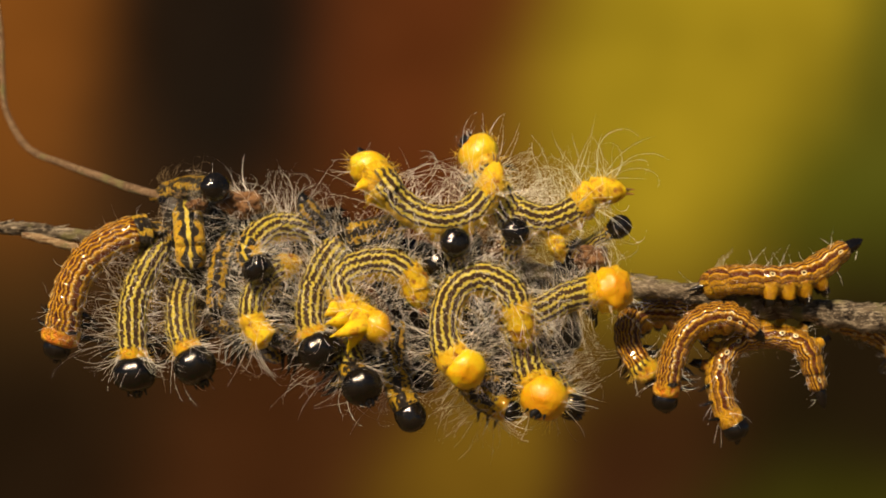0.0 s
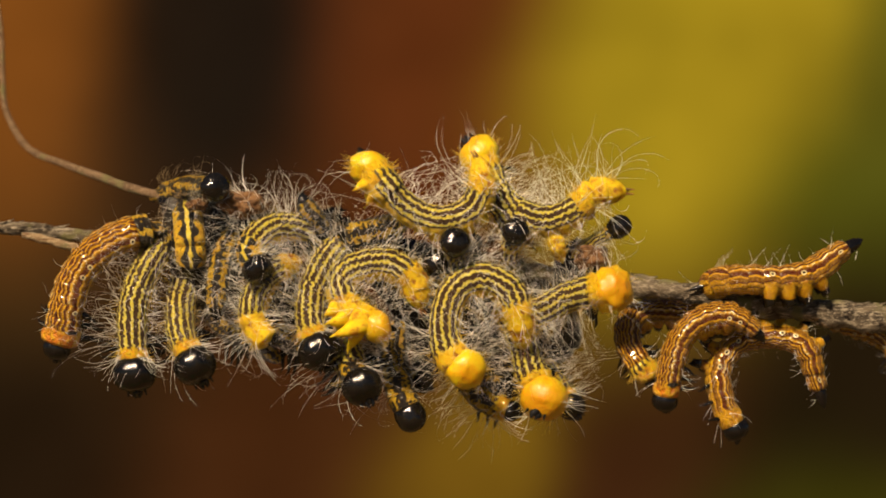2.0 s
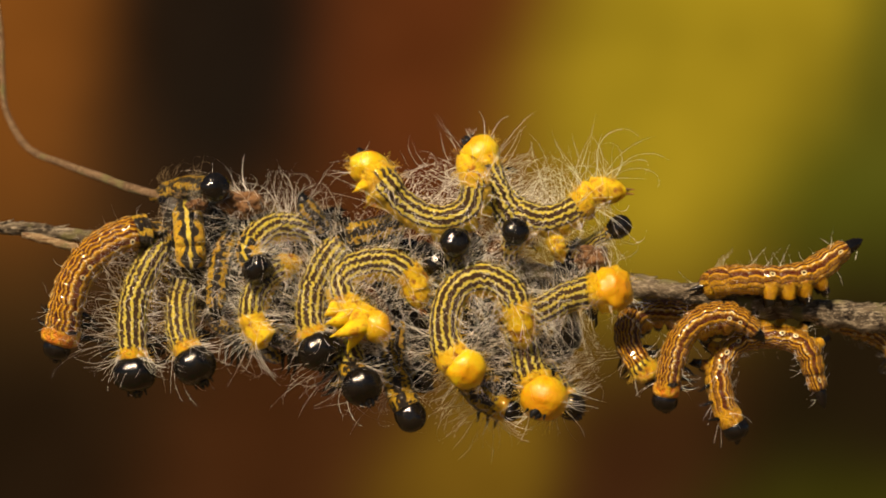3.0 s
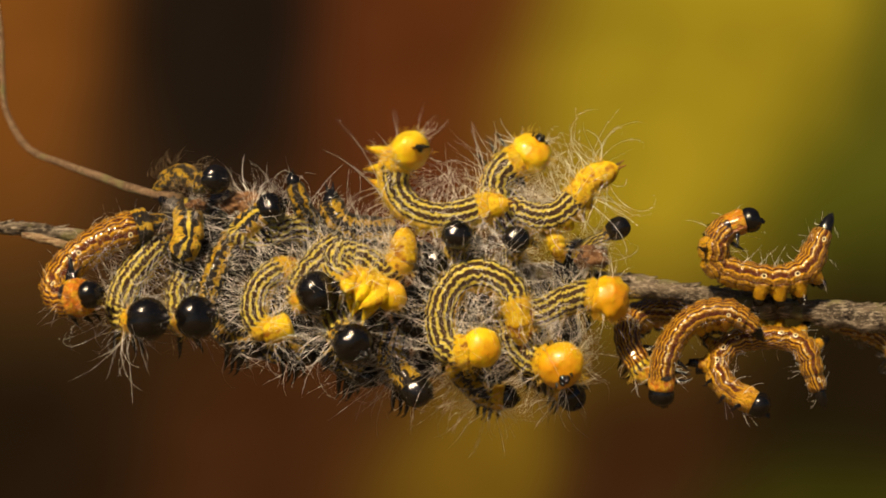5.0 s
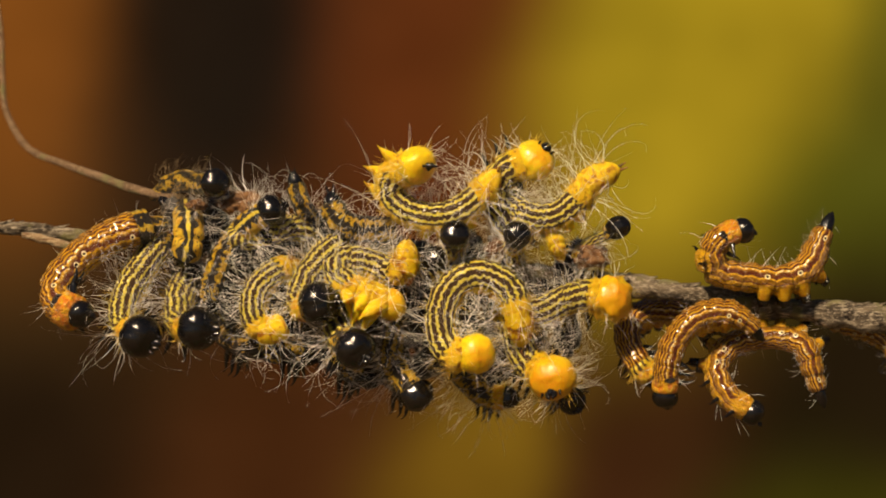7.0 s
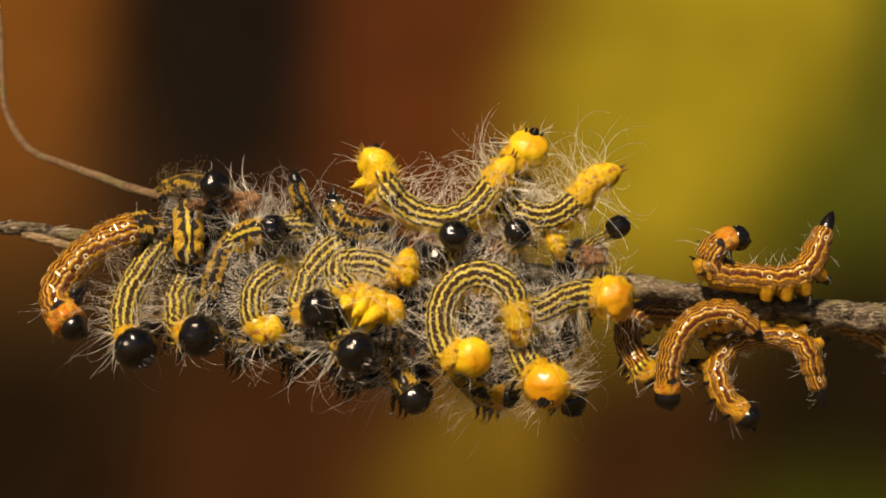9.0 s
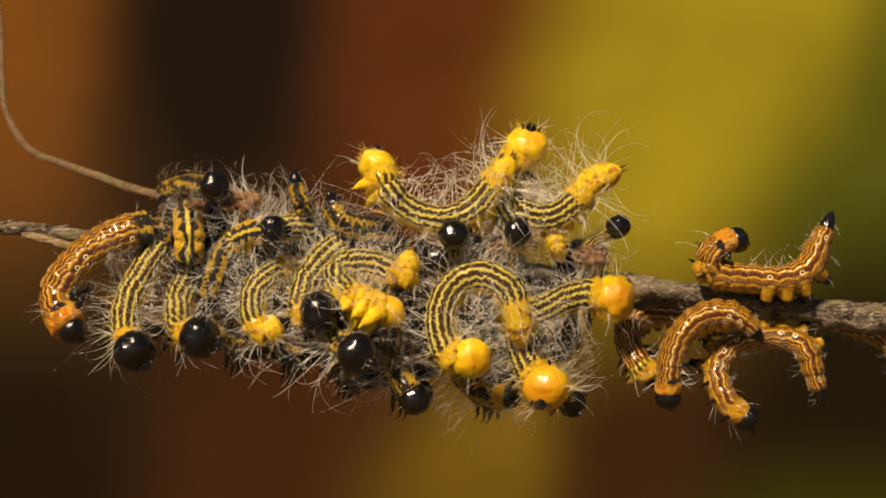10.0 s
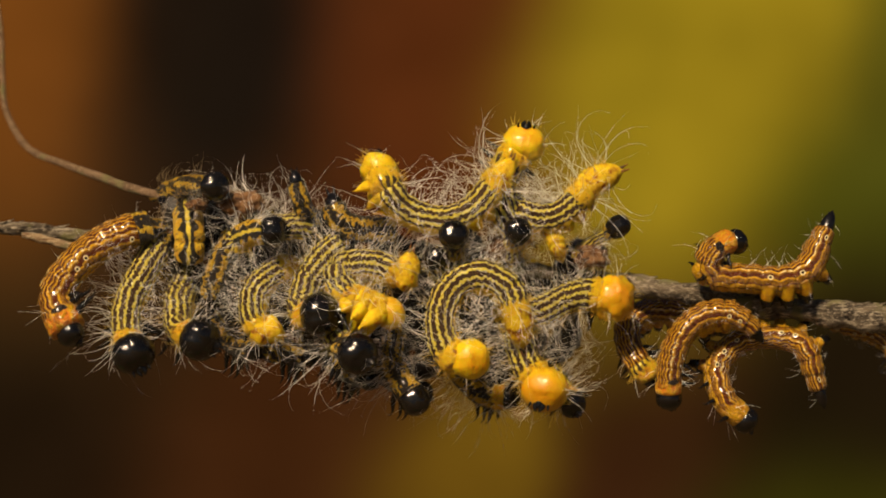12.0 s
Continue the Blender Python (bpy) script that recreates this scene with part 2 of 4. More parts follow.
HAIR = hair_material("pale_hair", (0.97, 0.97, 0.97), (0.94, 0.91, 0.83))
FUZZ = hair_material("yellow_fuzz", (0.93, 0.72, 0.12), (0.90, 0.60, 0.04), 0.2)
# hair darkened to grey-brown, standing for the shaded depth between the bodies
WOOL = hair_material("grey_brown_wool", (0.42, 0.32, 0.18), (0.09, 0.06, 0.03))


def bark(name, low, mid, high, scale):
    m, nt, b = shader(name, 0.85)
    tc = nt.nodes.new("ShaderNodeTexCoord").outputs["Object"]
    mp = nt.nodes.new("ShaderNodeMapping")
    mp.inputs["Scale"].default_value = (0.26, 1.0, 1.0)
    nt.links.new(tc, mp.inputs["Vector"])
    v = mp.outputs["Vector"]
    coarse = grain(nt, v, scale, 6.0, 0.65)
    fibre = grain(nt, v, scale * 5.5, 6.0, 0.75)
    col = blend(nt, span(nt, coarse, 0.35, 0.62), low, mid)
    col = blend(nt, span(nt, fibre, 0.49, 0.60), col, high)
    lich = grain(nt, tc, scale * 0.6, 4.0)
    col = blend(nt, span(nt, lich, 0.54, 0.68), col, (0.22, 0.20, 0.08))
    nt.links.new(col, b.inputs["Base Color"])
    relief(nt, b, calc(nt, "ADD", coarse, fibre), 1.0, 0.0011)
    return m


BARK = bark("grey_bark", (0.045, 0.032, 0.020), (0.22, 0.175, 0.118), (0.52, 0.45, 0.34), 420.0)
DRY_WOOD = bark("pale_dry_wood", (0.22, 0.13, 0.06), (0.44, 0.31, 0.17), (0.60, 0.47, 0.29), 380.0)
TENDRIL = bark("brown_tendril_skin", (0.13, 0.075, 0.035), (0.26, 0.165, 0.09), (0.36, 0.25, 0.15), 380.0)
SCRAP = blotched("dried_brown_skin", (0.13, 0.06, 0.022), (0.26, 0.15, 0.07), (0.04, 0.017, 0.008), 0.52, 0.66, 0.6, 2.2, 0.3, 0.7)


# ---- building helpers ----
def at(x, y, z):
    """A place in metres from millimetres: across, away from the eye, and up from the twig."""
    return Vector((x / 1000, y / 1000, HEIGHT + z / 1000))


def smooth(me):
    me.polygons.foreach_set("use_smooth", [True] * len(me.polygons))
    return me


def grid_mesh(name, rings, mat):
    """A closed skin over rings of points; the first and last ring close in one point each."""
    n = len(rings[0])
    verts = [v for ring in rings for v in ring]
    faces = []
    for i in range(len(rings) - 1):
        for j in range(n):
            k = (j + 1) % n
            faces.append((i * n + j, i * n + k, (i + 1) * n + k, (i + 1) * n + j))
    for ring, first in ((0, True), (len(rings) - 1, False)):
        mid = sum((Vector(v) for v in rings[ring]), Vector()) / n
        verts.append(tuple(mid))
        c = len(verts) - 1
        for j in range(n):
            k = (j + 1) % n
            faces.append((c, ring * n + k, ring * n + j) if first else (c, ring * n + j, ring * n + k))
    me = bpy.data.meshes.new(name)
    me.from_pydata([tuple(v) for v in verts], [], faces)
    me.materials.append(mat)
    return smooth(me)


def tube(points, radii, sides=8, wobble=0.0, seed=0):
    """Rings of a tube along points."""
    rings, up = [], Vector((0.1, 0.2, 1.0))
    for i, p in enumerate(points):
        t = (Vector(points[min(i + 1, len(points) - 1)]) - Vector(points[max(i - 1, 0)])).normalized()
        s = t.cross(up).normalized()
        u = s.cross(t).normalized()
        up = u
        ring = []
        for j in range(sides):
            w = 2 * math.pi * j / sides
            q = Vector(p) + (s * math.cos(w) + u * math.sin(w)) * radii[i]
            if wobble:
                q += (q - Vector(p)) * wobble * (noise.noise(q * 420.0 + Vector((seed, 0, 0))) + 0.6 * noise.noise(q * 1300.0))
            ring.append(q)
        rings.append(ring)
    return rings


def curve(points, n):
    """n places at even lengths along a smooth line through the points."""
    pts = [Vector(p) for p in points]
    ext = [pts[0] * 2 - pts[1], *pts, pts[-1] * 2 - pts[-2]]
    fine = []
    for i in range(1, len(ext) - 2):
        p0, p1, p2, p3 = ext[i - 1:i + 3]
        for k in range(16):
            t = k / 16
            fine.append(0.5 * ((2 * p1) + (p2 - p0) * t + (2 * p0 - 5 * p1 + 4 * p2 - p3) * t * t
                               + (3 * p1 - p0 - 3 * p2 + p3) * t ** 3))
    fine.append(pts[-1])
    run = [0.0]
    for p, q in zip(fine, fine[1:]):
        run.append(run[-1] + (q - p).length)
    out, i = [], 0
    for k in range(n):
        s = run[-1] * k / (n - 1)
        while i < len(run) - 2 and run[i + 1] < s:
            i += 1
        f = (s - run[i]) / max(1e-9, run[i + 1] - run[i])
        out.append(fine[i].lerp(fine[i + 1], min(1.0, f)))
    return out, run[-1]


def part(name, me, parent, m=None, label="", kind=""):
    ob = new(name, me)
    ob.parent = parent
    if m is not None:
        ob.matrix_basis = m
    if label or kind:
        tagged(ob, label, kind=kind)
    return ob


# ---- the parts of a caterpillar, in units of the body's radius ----
def ring_mesh(name, mat, seed, folds=3, swell=0.04, lumps=0.035):
    """One body ring: a barrel with shallow folds, its axis along x."""
    rnd = random.Random(seed)
    rings = []
    ends = [-0.78, -0.72, -0.62, -0.52, -0.42, -0.32, -0.21, -0.1, 0.0, 0.1, 0.21, 0.32, 0.42, 0.52, 0.62, 0.72, 0.78]
    sides = 28
    ph = rnd.uniform(0, 6)
    for x in ends:
        e = abs(x)
        base = 1.0 + swell * (1 - (e / 0.5) ** 2) if e < 0.5 else 1.0 - 2.2 * (e - 0.5) ** 1.15
        base -= 0.028 * (0.5 - 0.5 * math.cos(2 * math.pi * folds * (x + 0.5))) if e < 0.5 else 0.0
        ring = []
        for j in range(sides):
            w = 2 * math.pi * j / sides
            r = base * (1 + 0.025 * math.cos(3 * w + ph) + 0.03 * math.exp(-((abs(math.remainder(w, 2 * math.pi)) - 1.75) / 0.22) ** 2)
                        + lumps * (1 - min(1.0, e / 0.6) ** 2) * 1.6 * noise.noise(Vector((x * 2.5, math.cos(w) * 2, math.sin(w) * 2 + seed))))
            ring.append((x, r * math.sin(w), r * math.cos(w)))
        rings.append(ring)
    return grid_mesh(name, rings, mat)


def tail_mesh(name, mat, seed, length=1.3, blunt=0.55):
    """The last ring, closing to a blunt end towards -x."""
    rings = []
    for i in range(13):
        u = i / 12
        x = 0.75 - u * (0.75 + length)
        if x > 0.4:
            r = 1 - 1.4 * (x - 0.4)
        else:
            v = (0.4 - x) / (0.4 + length)
            r = (1 - v ** 2.4) ** blunt
        r = max(0.06, r)
        ring = []
        for j in range(24):
            w = 2 * math.pi * j / 24
            q = r * (1 + 0.06 * noise.noise(Vector((x * 2, math.cos(w) * 1.5, math.sin(w) * 1.5 + seed))))
            ring.append((x, q * math.sin(w), q * math.cos(w) * 0.92))
        rings.append(ring[::-1])
    return grid_mesh(name, rings, mat)


def head_mesh(name, mat, lumps=0.0):
    """Two cheeks with a furrow between, flattened at the neck; the face looks along +x."""
    rings = []
    for i in range(1, 22):
        u = math.pi * i / 22
        x, r = -math.cos(u), math.sin(u) ** 0.88
        ring = []
        for j in range(32):
            w = 2 * math.pi * j / 32
            y, z = r * math.sin(w), r * math.cos(w)
            dent = 0.10 * math.exp(-(y / 0.13) ** 2) * max(0.0, 0.4 + 0.6 * z + 0.3 * x)
            k = 1 - dent + 0.03 * math.cos(2 * w) * -1
            flat = 1 - 0.10 * max(0.0, x) ** 2 * (1 if z < 0.2 else 0.4)
            k *= 1 + lumps * (noise.noise(Vector((x, y, z)) * 1.7) + 0.5 * noise.noise(Vector((x, y, z)) * 4.0))
            ring.append((x * 0.92 * flat, y * 1.02 * k, z * 1.06 * k - 0.05 * max(0, x)))
        rings.append(ring)
    return grid_mesh(name, rings, mat)


def cone_rings(base, tip, r0, r1, bend=(0, 0, 0), steps=6, sides=8, power=1.0):
    base, tip, bend = Vector(base), Vector(tip), Vector(bend)
    pts = [base.lerp(tip, i / steps) + bend * math.sin(math.pi * i / steps) for i in range(steps + 1)]
    rad = [r0 + (r1 - r0) * (i / steps) ** power for i in range(steps + 1)]
    return tube(pts, rad, sides)


def joined(name, pieces, mat):
    """Several tubes in one mesh."""
    verts, faces = [], []
    for rings in pieces:
        o, n = len(verts), len(rings[0])
        verts += [tuple(v) for ring in rings for v in ring]
        for i in range(len(rings) - 1):
            for j in range(n):
                k = (j + 1) % n
                faces.append((o + i * n + j, o + i * n + k, o + (i + 1) * n + k, o + (i + 1) * n + j))
        faces.append(tuple(o + j for j in reversed(range(n))))
        faces.append(tuple(o + (len(rings) - 1) * n + j for j in range(n)))
    me = bpy.data.meshes.new(name)
    me.from_pydata(verts, [], faces)
    me.materials.append(mat)
    return smooth(me)


def mouth_mesh(name, mat):
    """Jaws, lip, feelers and the small eyes low on the face."""
    ps = []
    for s in (-1, 1):
        ps.append(cone_rings((0.72, 0.16 * s, -0.50), (1.10, 0.07 * s, -0.66), 0.20, 0.07, (0.02, 0.06 * s, 0)))
        ps.append(cone_rings((0.66, 0.44 * s, -0.44), (1.02, 0.52 * s, -0.58), 0.11, 0.04))
        for k in range(4):
            a = -0.55 + k * 0.22
            p = Vector((0.74 - 0.05 * k, (0.50 + 0.05 * k) * s, -0.40 + 0.11 * k)).normalized() * 0.93
            ps.append(cone_rings(p, p * 1.06, 0.06, 0.03, steps=2, sides=6))
    ps.append(cone_rings((0.80, 0, -0.40), (0.99, 0, -0.56), 0.22, 0.12))
    return joined(name, ps, mat)


def leg_mesh(name, mat):
    """A jointed hooked leg reaching down (-z)."""
    return joined(name, [cone_rings((0, 0, 0.2), (0.05, 0, -0.45), 0.22, 0.15, (0.03, 0, 0)),
                         cone_rings((0.05, 0, -0.40), (0.16, 0, -0.80), 0.14, 0.09),
                         cone_rings((0.16, 0, -0.76), (0.02, 0, -1.15), 0.08, 0.015, (0.07, 0, 0))], mat)


def prong_mesh(name, mat):
    """A soft fleshy leg, broad as a petal at its root and pointed at its end."""
    return joined(name, [cone_rings((0, 0, 0.45), (0.10, 0, -1.30), 0.72, 0.07, (0.08, 0.03, 0), 10, 14, 1.25),
                         cone_rings((0.10, 0, -1.22), (0.20, 0, -1.55), 0.11, 0.02, steps=3)], mat)


def proleg_mesh(name, mat):
    return joined(name, [cone_rings((0, 0, 0.45), (0, 0, -0.40), 0.72, 0.36, (0, 0.04, 0), 8, 14, 0.75)], mat)


def foot_mesh(name, mat):
    return joined(name, [cone_rings((0, 0, -0.30), (0, 0, -0.74), 0.40, 0.30, steps=4, sides=12),
                         cone_rings((0.1, 0, -0.68), (0.24, 0.0, -0.86), 0.16, 0.04, steps=2)], mat)


def hairs_mesh(name, count, long, thick, arc, mat, seed, curl=0.9, bare=0.0, clump=5, steps=10, forward=0.0):
    """Fine curved hairs over the back and sides of one ring."""
    rnd = random.Random(seed)
    verts, faces = [], []
    for h in range(count):
        if h % clump == 0:
            w = rnd.choice((-1, 1)) * rnd.uniform(bare, arc)
            x = rnd.uniform(-0.4, 0.4)
            out = Vector((0, math.sin(w), math.cos(w)))
            lay = (out + Vector((forward + rnd.gauss(0, 0.6), rnd.gauss(0, 0.45), rnd.gauss(0, 0.45)))).normalized()
            side = Vector((rnd.gauss(0, 1), rnd.gauss(0, 1), rnd.gauss(0, 1)))
            sweep = rnd.uniform(0.2, 1.2)
        p = Vector((x, 0, 0)) + out * 0.96 + Vector((rnd.gauss(0, 0.06), rnd.gauss(0, 0.06), rnd.gauss(0, 0.06)))
        d = (lay + Vector((rnd.gauss(0, 0.3), rnd.gauss(0, 0.3), rnd.gauss(0, 0.3)))).normalized()
        axis = d.cross(side + Vector((rnd.gauss(0, 0.35), rnd.gauss(0, 0.35), rnd.gauss(0, 0.35)))).normalized()
        ln = long * rnd.choice((rnd.uniform(0.35, 0.8), rnd.uniform(0.7, 1.25)))
        bend = sweep * rnd.uniform(0.7, 1.3) * curl
        pts, rad = [p.copy()], [thick]
        for k in range(steps):
            d = Matrix.Rotation(bend * (0.4 + 1.2 * k / steps) / steps, 3, axis) @ d
            d = (d + Vector((rnd.gauss(0, 0.010), rnd.gauss(0, 0.010), rnd.gauss(0, 0.010)))).normalized()
            p = p + d * (ln / steps)
            pts.append(p.copy())
            rad.append(thick * (1 - 0.92 * (k + 1) / steps) ** 0.8)
        o = len(verts)
        for i, q in enumerate(pts):
            t = (pts[min(i + 1, steps)] - pts[max(i - 1, 0)]).normalized()
            s = t.orthogonal().normalized()
            u = s.cross(t)
            for j in range(3):
                a = 2.0944 * j
                verts.append(tuple(q + (s * math.cos(a) + u * math.sin(a)) * rad[i]))
        for i in range(steps):
            for j in range(3):
                k = (j + 1) % 3
                faces.append((o + i * 3 + j, o + i * 3 + k, o + i * 3 + 3 + k, o + i * 3 + 3 + j))
    me = bpy.data.meshes.new(name)
    me.from_pydata(verts, [], faces)
    me.materials.append(mat)
    return smooth(me)


RINGS = {
    "lemon": [ring_mesh("lemon_ring", STRIPE_LEMON, i) for i in range(3)],
    "amber": [ring_mesh("amber_ring", STRIPE_AMBER, 10 + i, 3, 0.06, 0.075) for i in range(3)],
    "yellow": [ring_mesh("yellow_ring", YELLOW, 20 + i, 1, 0.02, 0.04) for i in range(3)],
    "gold": [ring_mesh("gold_ring", GOLD, 25 + i, 1, 0.0, 0.03) for i in range(3)],
    "gold_front": [ring_mesh("gold_front_ring", GOLD_FRONT, 60 + i, 2, 0.03, 0.07) for i in range(2)],
    "gold_back": [ring_mesh("gold_back_ring", GOLD_BACK, 62 + i, 2, 0.03, 0.07) for i in range(2)],
    "hood": [ring_mesh("hood_ring", HOOD, 28 + i, 1, 0.05, 0.05) for i in range(2)],
    "amber_hood": [ring_mesh("amber_hood_ring", AMBER_HOOD, 37 + i, 1, 0.05, 0.06) for i in range(2)],
    "saddle": [ring_mesh("saddle_ring", SADDLE, 35 + i, 1, 0.05, 0.06) for i in range(2)],
    "shield": [ring_mesh("shield_ring", SHIELD, 70 + i, 1, 0.06, 0.06) for i in range(3)],
    "pied": [ring_mesh("pied_ring", PIED, 40 + i, 2) for i in range(3)],
    "shade": [ring_mesh("shade_ring", SHADE_BLACK, 53 + i, 2) for i in range(3)],
    "black": [ring_mesh("black_ring", BLACK, 50, 1)],
}
TAILS = {"yellow": tail_mesh("yellow_tail", GOLD, 1, 1.4, 0.95), "black": tail_mesh("black_tail", BLACK, 2, 0.95, 0.8),
         "pied": tail_mesh("pied_tail", PIED, 3)}
HEADS = {"black": head_mesh("black_head", BLACK), "orange": head_mesh("orange_head", AMBER_HEAD, 0.07),
         "lemon": head_mesh("yellow_head", LEMON_HEAD, 0.10),
         "ragged": head_mesh("ragged_head", AMBER_HEAD, 0.34),
         "wrinkled": head_mesh("wrinkled_head", WRINKLED, 0.05)}
MOUTH = mouth_mesh("mouthparts", BLACK)
LEG = leg_mesh("black_leg", BLACK)
PRONG = prong_mesh("yellow_prong", YELLOW)
PROLEG = {"yellow": proleg_mesh("yellow_proleg", GOLD), "amber": proleg_mesh("amber_proleg", KNOB)}
FOOT = foot_mesh("black_foot", BLACK)
SPIKE = joined("tail_spike", [cone_rings((-0.9, 0.12 * s, 0.1), (-1.75, 0.2 * s, 0.35), 0.16, 0.03, (0, 0, -0.05)) for s in (-1, 1)], TIP)
SPIKE_BLACK = joined("black_tail_spike", [cone_rings((-0.75, 0.26 * s, 0.05 * s), (-1.75, 0.42 * s, 0.2), 0.24, 0.05, (0, 0, -0.05)) for s in (-1, 1)], BLACK)
LONG_HAIR = [hairs_mesh("long_hairs", 17, 5.2, 0.0155, 2.3, HAIR, 100 + i, 2.4, 0.3, 2) for i in range(10)]
WOOL_HAIR = [hairs_mesh("wool_hairs", 12, 3.2, 0.016, 2.6, WOOL, 140 + i, 3.0, 0.0, 3) for i in range(4)]
SHORT_HAIR = [hairs_mesh("short_hairs", 7, 1.5, 0.0095, 2.6, HAIR, 200 + i, 0.8, 0.0, 2) for i in range(4)]
WHISKERS = hairs_mesh("whiskers", 8, 1.9, 0.013, 3.1, HAIR, 260, 1.0, 0.8, 2, forward=0.7)
COLLAR_HAIR = [hairs_mesh("collar_hairs", 34, 3.4, 0.0150, 2.6, HAIR, 130 + i, 1.5, 0.2, 2, forward=0.95) for i in range(4)]
FUZZ_HAIR = [hairs_mesh("fuzz", 80, 0.75, 0.013, 3.1, FUZZ, 400 + i, 0.9, 0.0, 3, 4) for i in range(4)]
SIDE_FUZZ = [hairs_mesh("side_fuzz", 30, 1.0, 0.0095, 3.1, FUZZ, 440 + i, 1.1, 1.25, 2, 5) for i in range(3)]
HEAD_FUZZ = hairs_mesh("head_fuzz", 150, 0.55, 0.009, 3.1, FUZZ, 420, 0.9, 0.0, 2, 4)
HEAD_HAIR = hairs_mesh("head_hairs", 26, 1.6, 0.011, 3.1, HAIR, 300, 1.2, 0.0, 2)

CRAWLERS = []
# how far the bodies have eased back from the fling (0) to rest (1)
DRIFT = ((5.2, -0.2), (5.6, 0.0), (6.0, 0.12), (6.5, 0.27), (7.2, 0.46), (8.0, 0.68), (9.0, 0.88), (9.5, 0.95), (10.0, 1.0), (10.8, 1.05), (12.0, 1.12))
LATE = ((5.2, 0.0), (6.5, 0.05), (7.2, 0.12), (7.8, 0.48), (8.3, 0.84), (8.8, 0.97), (9.5, 1.0), (10.5, 1.02), (12.0, 1.04))


def lerp_line(p, q, f):
    return [Vector(u).lerp(Vector(v), f) for u, v in zip(p, q)]


def settle(a, b, c, start, stop, drift):
    """The lines of a body by time: at rest, flung over from start to stop, then easing back."""
    if b is None:
        return [(0.0, a)]
    far = lerp_line(b, c, -0.38 if drift is DRIFT else 0.0)
    return [(0.0, a), (start, a), (stop, far), *((t, lerp_line(b, c, g)) for t, g in drift)]


def eased(keys):
    """The same lines with steps between, each change starting and ending gently where it is swift."""
    out = [keys[0]]
    for (t0, p), (t1, q) in zip(keys, keys[1:]):
        swift = t1 - t0 < 0.5
        n = max(1, round((t1 - t0) / (0.06 if swift else 0.4)))
        for i in range(1, n + 1):
            f = i / n
            out.append((t0 + (t1 - t0) * f, lerp_line(p, q, f * f * (3 - 2 * f) if swift and n > 3 else f)))
    return out


def body_frames(points, n, radius, head_r, arch, lean, nod=0, turn=0):
    """The poses of n rings and of the head along a line from tail to head. arch > 0: the back is on the outside of the bend."""
    pts = [at(*p) for p in points]
    fine, total = curve(pts, 61)
    mid = sum(fine, Vector()) / len(fine)
    neck = 1 - (0.72 * head_r / 1000) / total if head_r else 1.0
    out = []
    for k in range(n + 1):
        u = neck * (k + 0.5) / n if k < n else 1.0
        s = u * 60
        i = min(59, int(s))
        p = fine[i].lerp(fine[i + 1], s - i)
        j = max(1, min(59, round(s)))
        t = (fine[min(60, j + 1)] - fine[j - 1]).normalized()
        f = max(0.0, min(1.0, 2.5 * u - 1.0))
        eye = (Vector(lean[0]).lerp(Vector(lean[1]), f) if len(lean) == 2 else Vector(lean)).normalized()
        bow = arch[0] + (arch[1] - arch[0]) * f if isinstance(arch, tuple) else arch
        d = eye + (p - mid).normalized() * bow
        z = d - t * d.dot(t)
        if z.length < 0.05:
            z = Vector((0, -0.3, 1)) - t * t.z
        z.normalize()
        y = z.cross(t).normalized()
        m = Matrix((t, y, z)).transposed().to_4x4()
        if k == n:
            m = m @ pose(0, 0, 0, 0, 0, turn) @ pose(0, 0, 0, 0, nod, 0)
        m.translation = p
        out.append(m)
    return out, neck * total / n


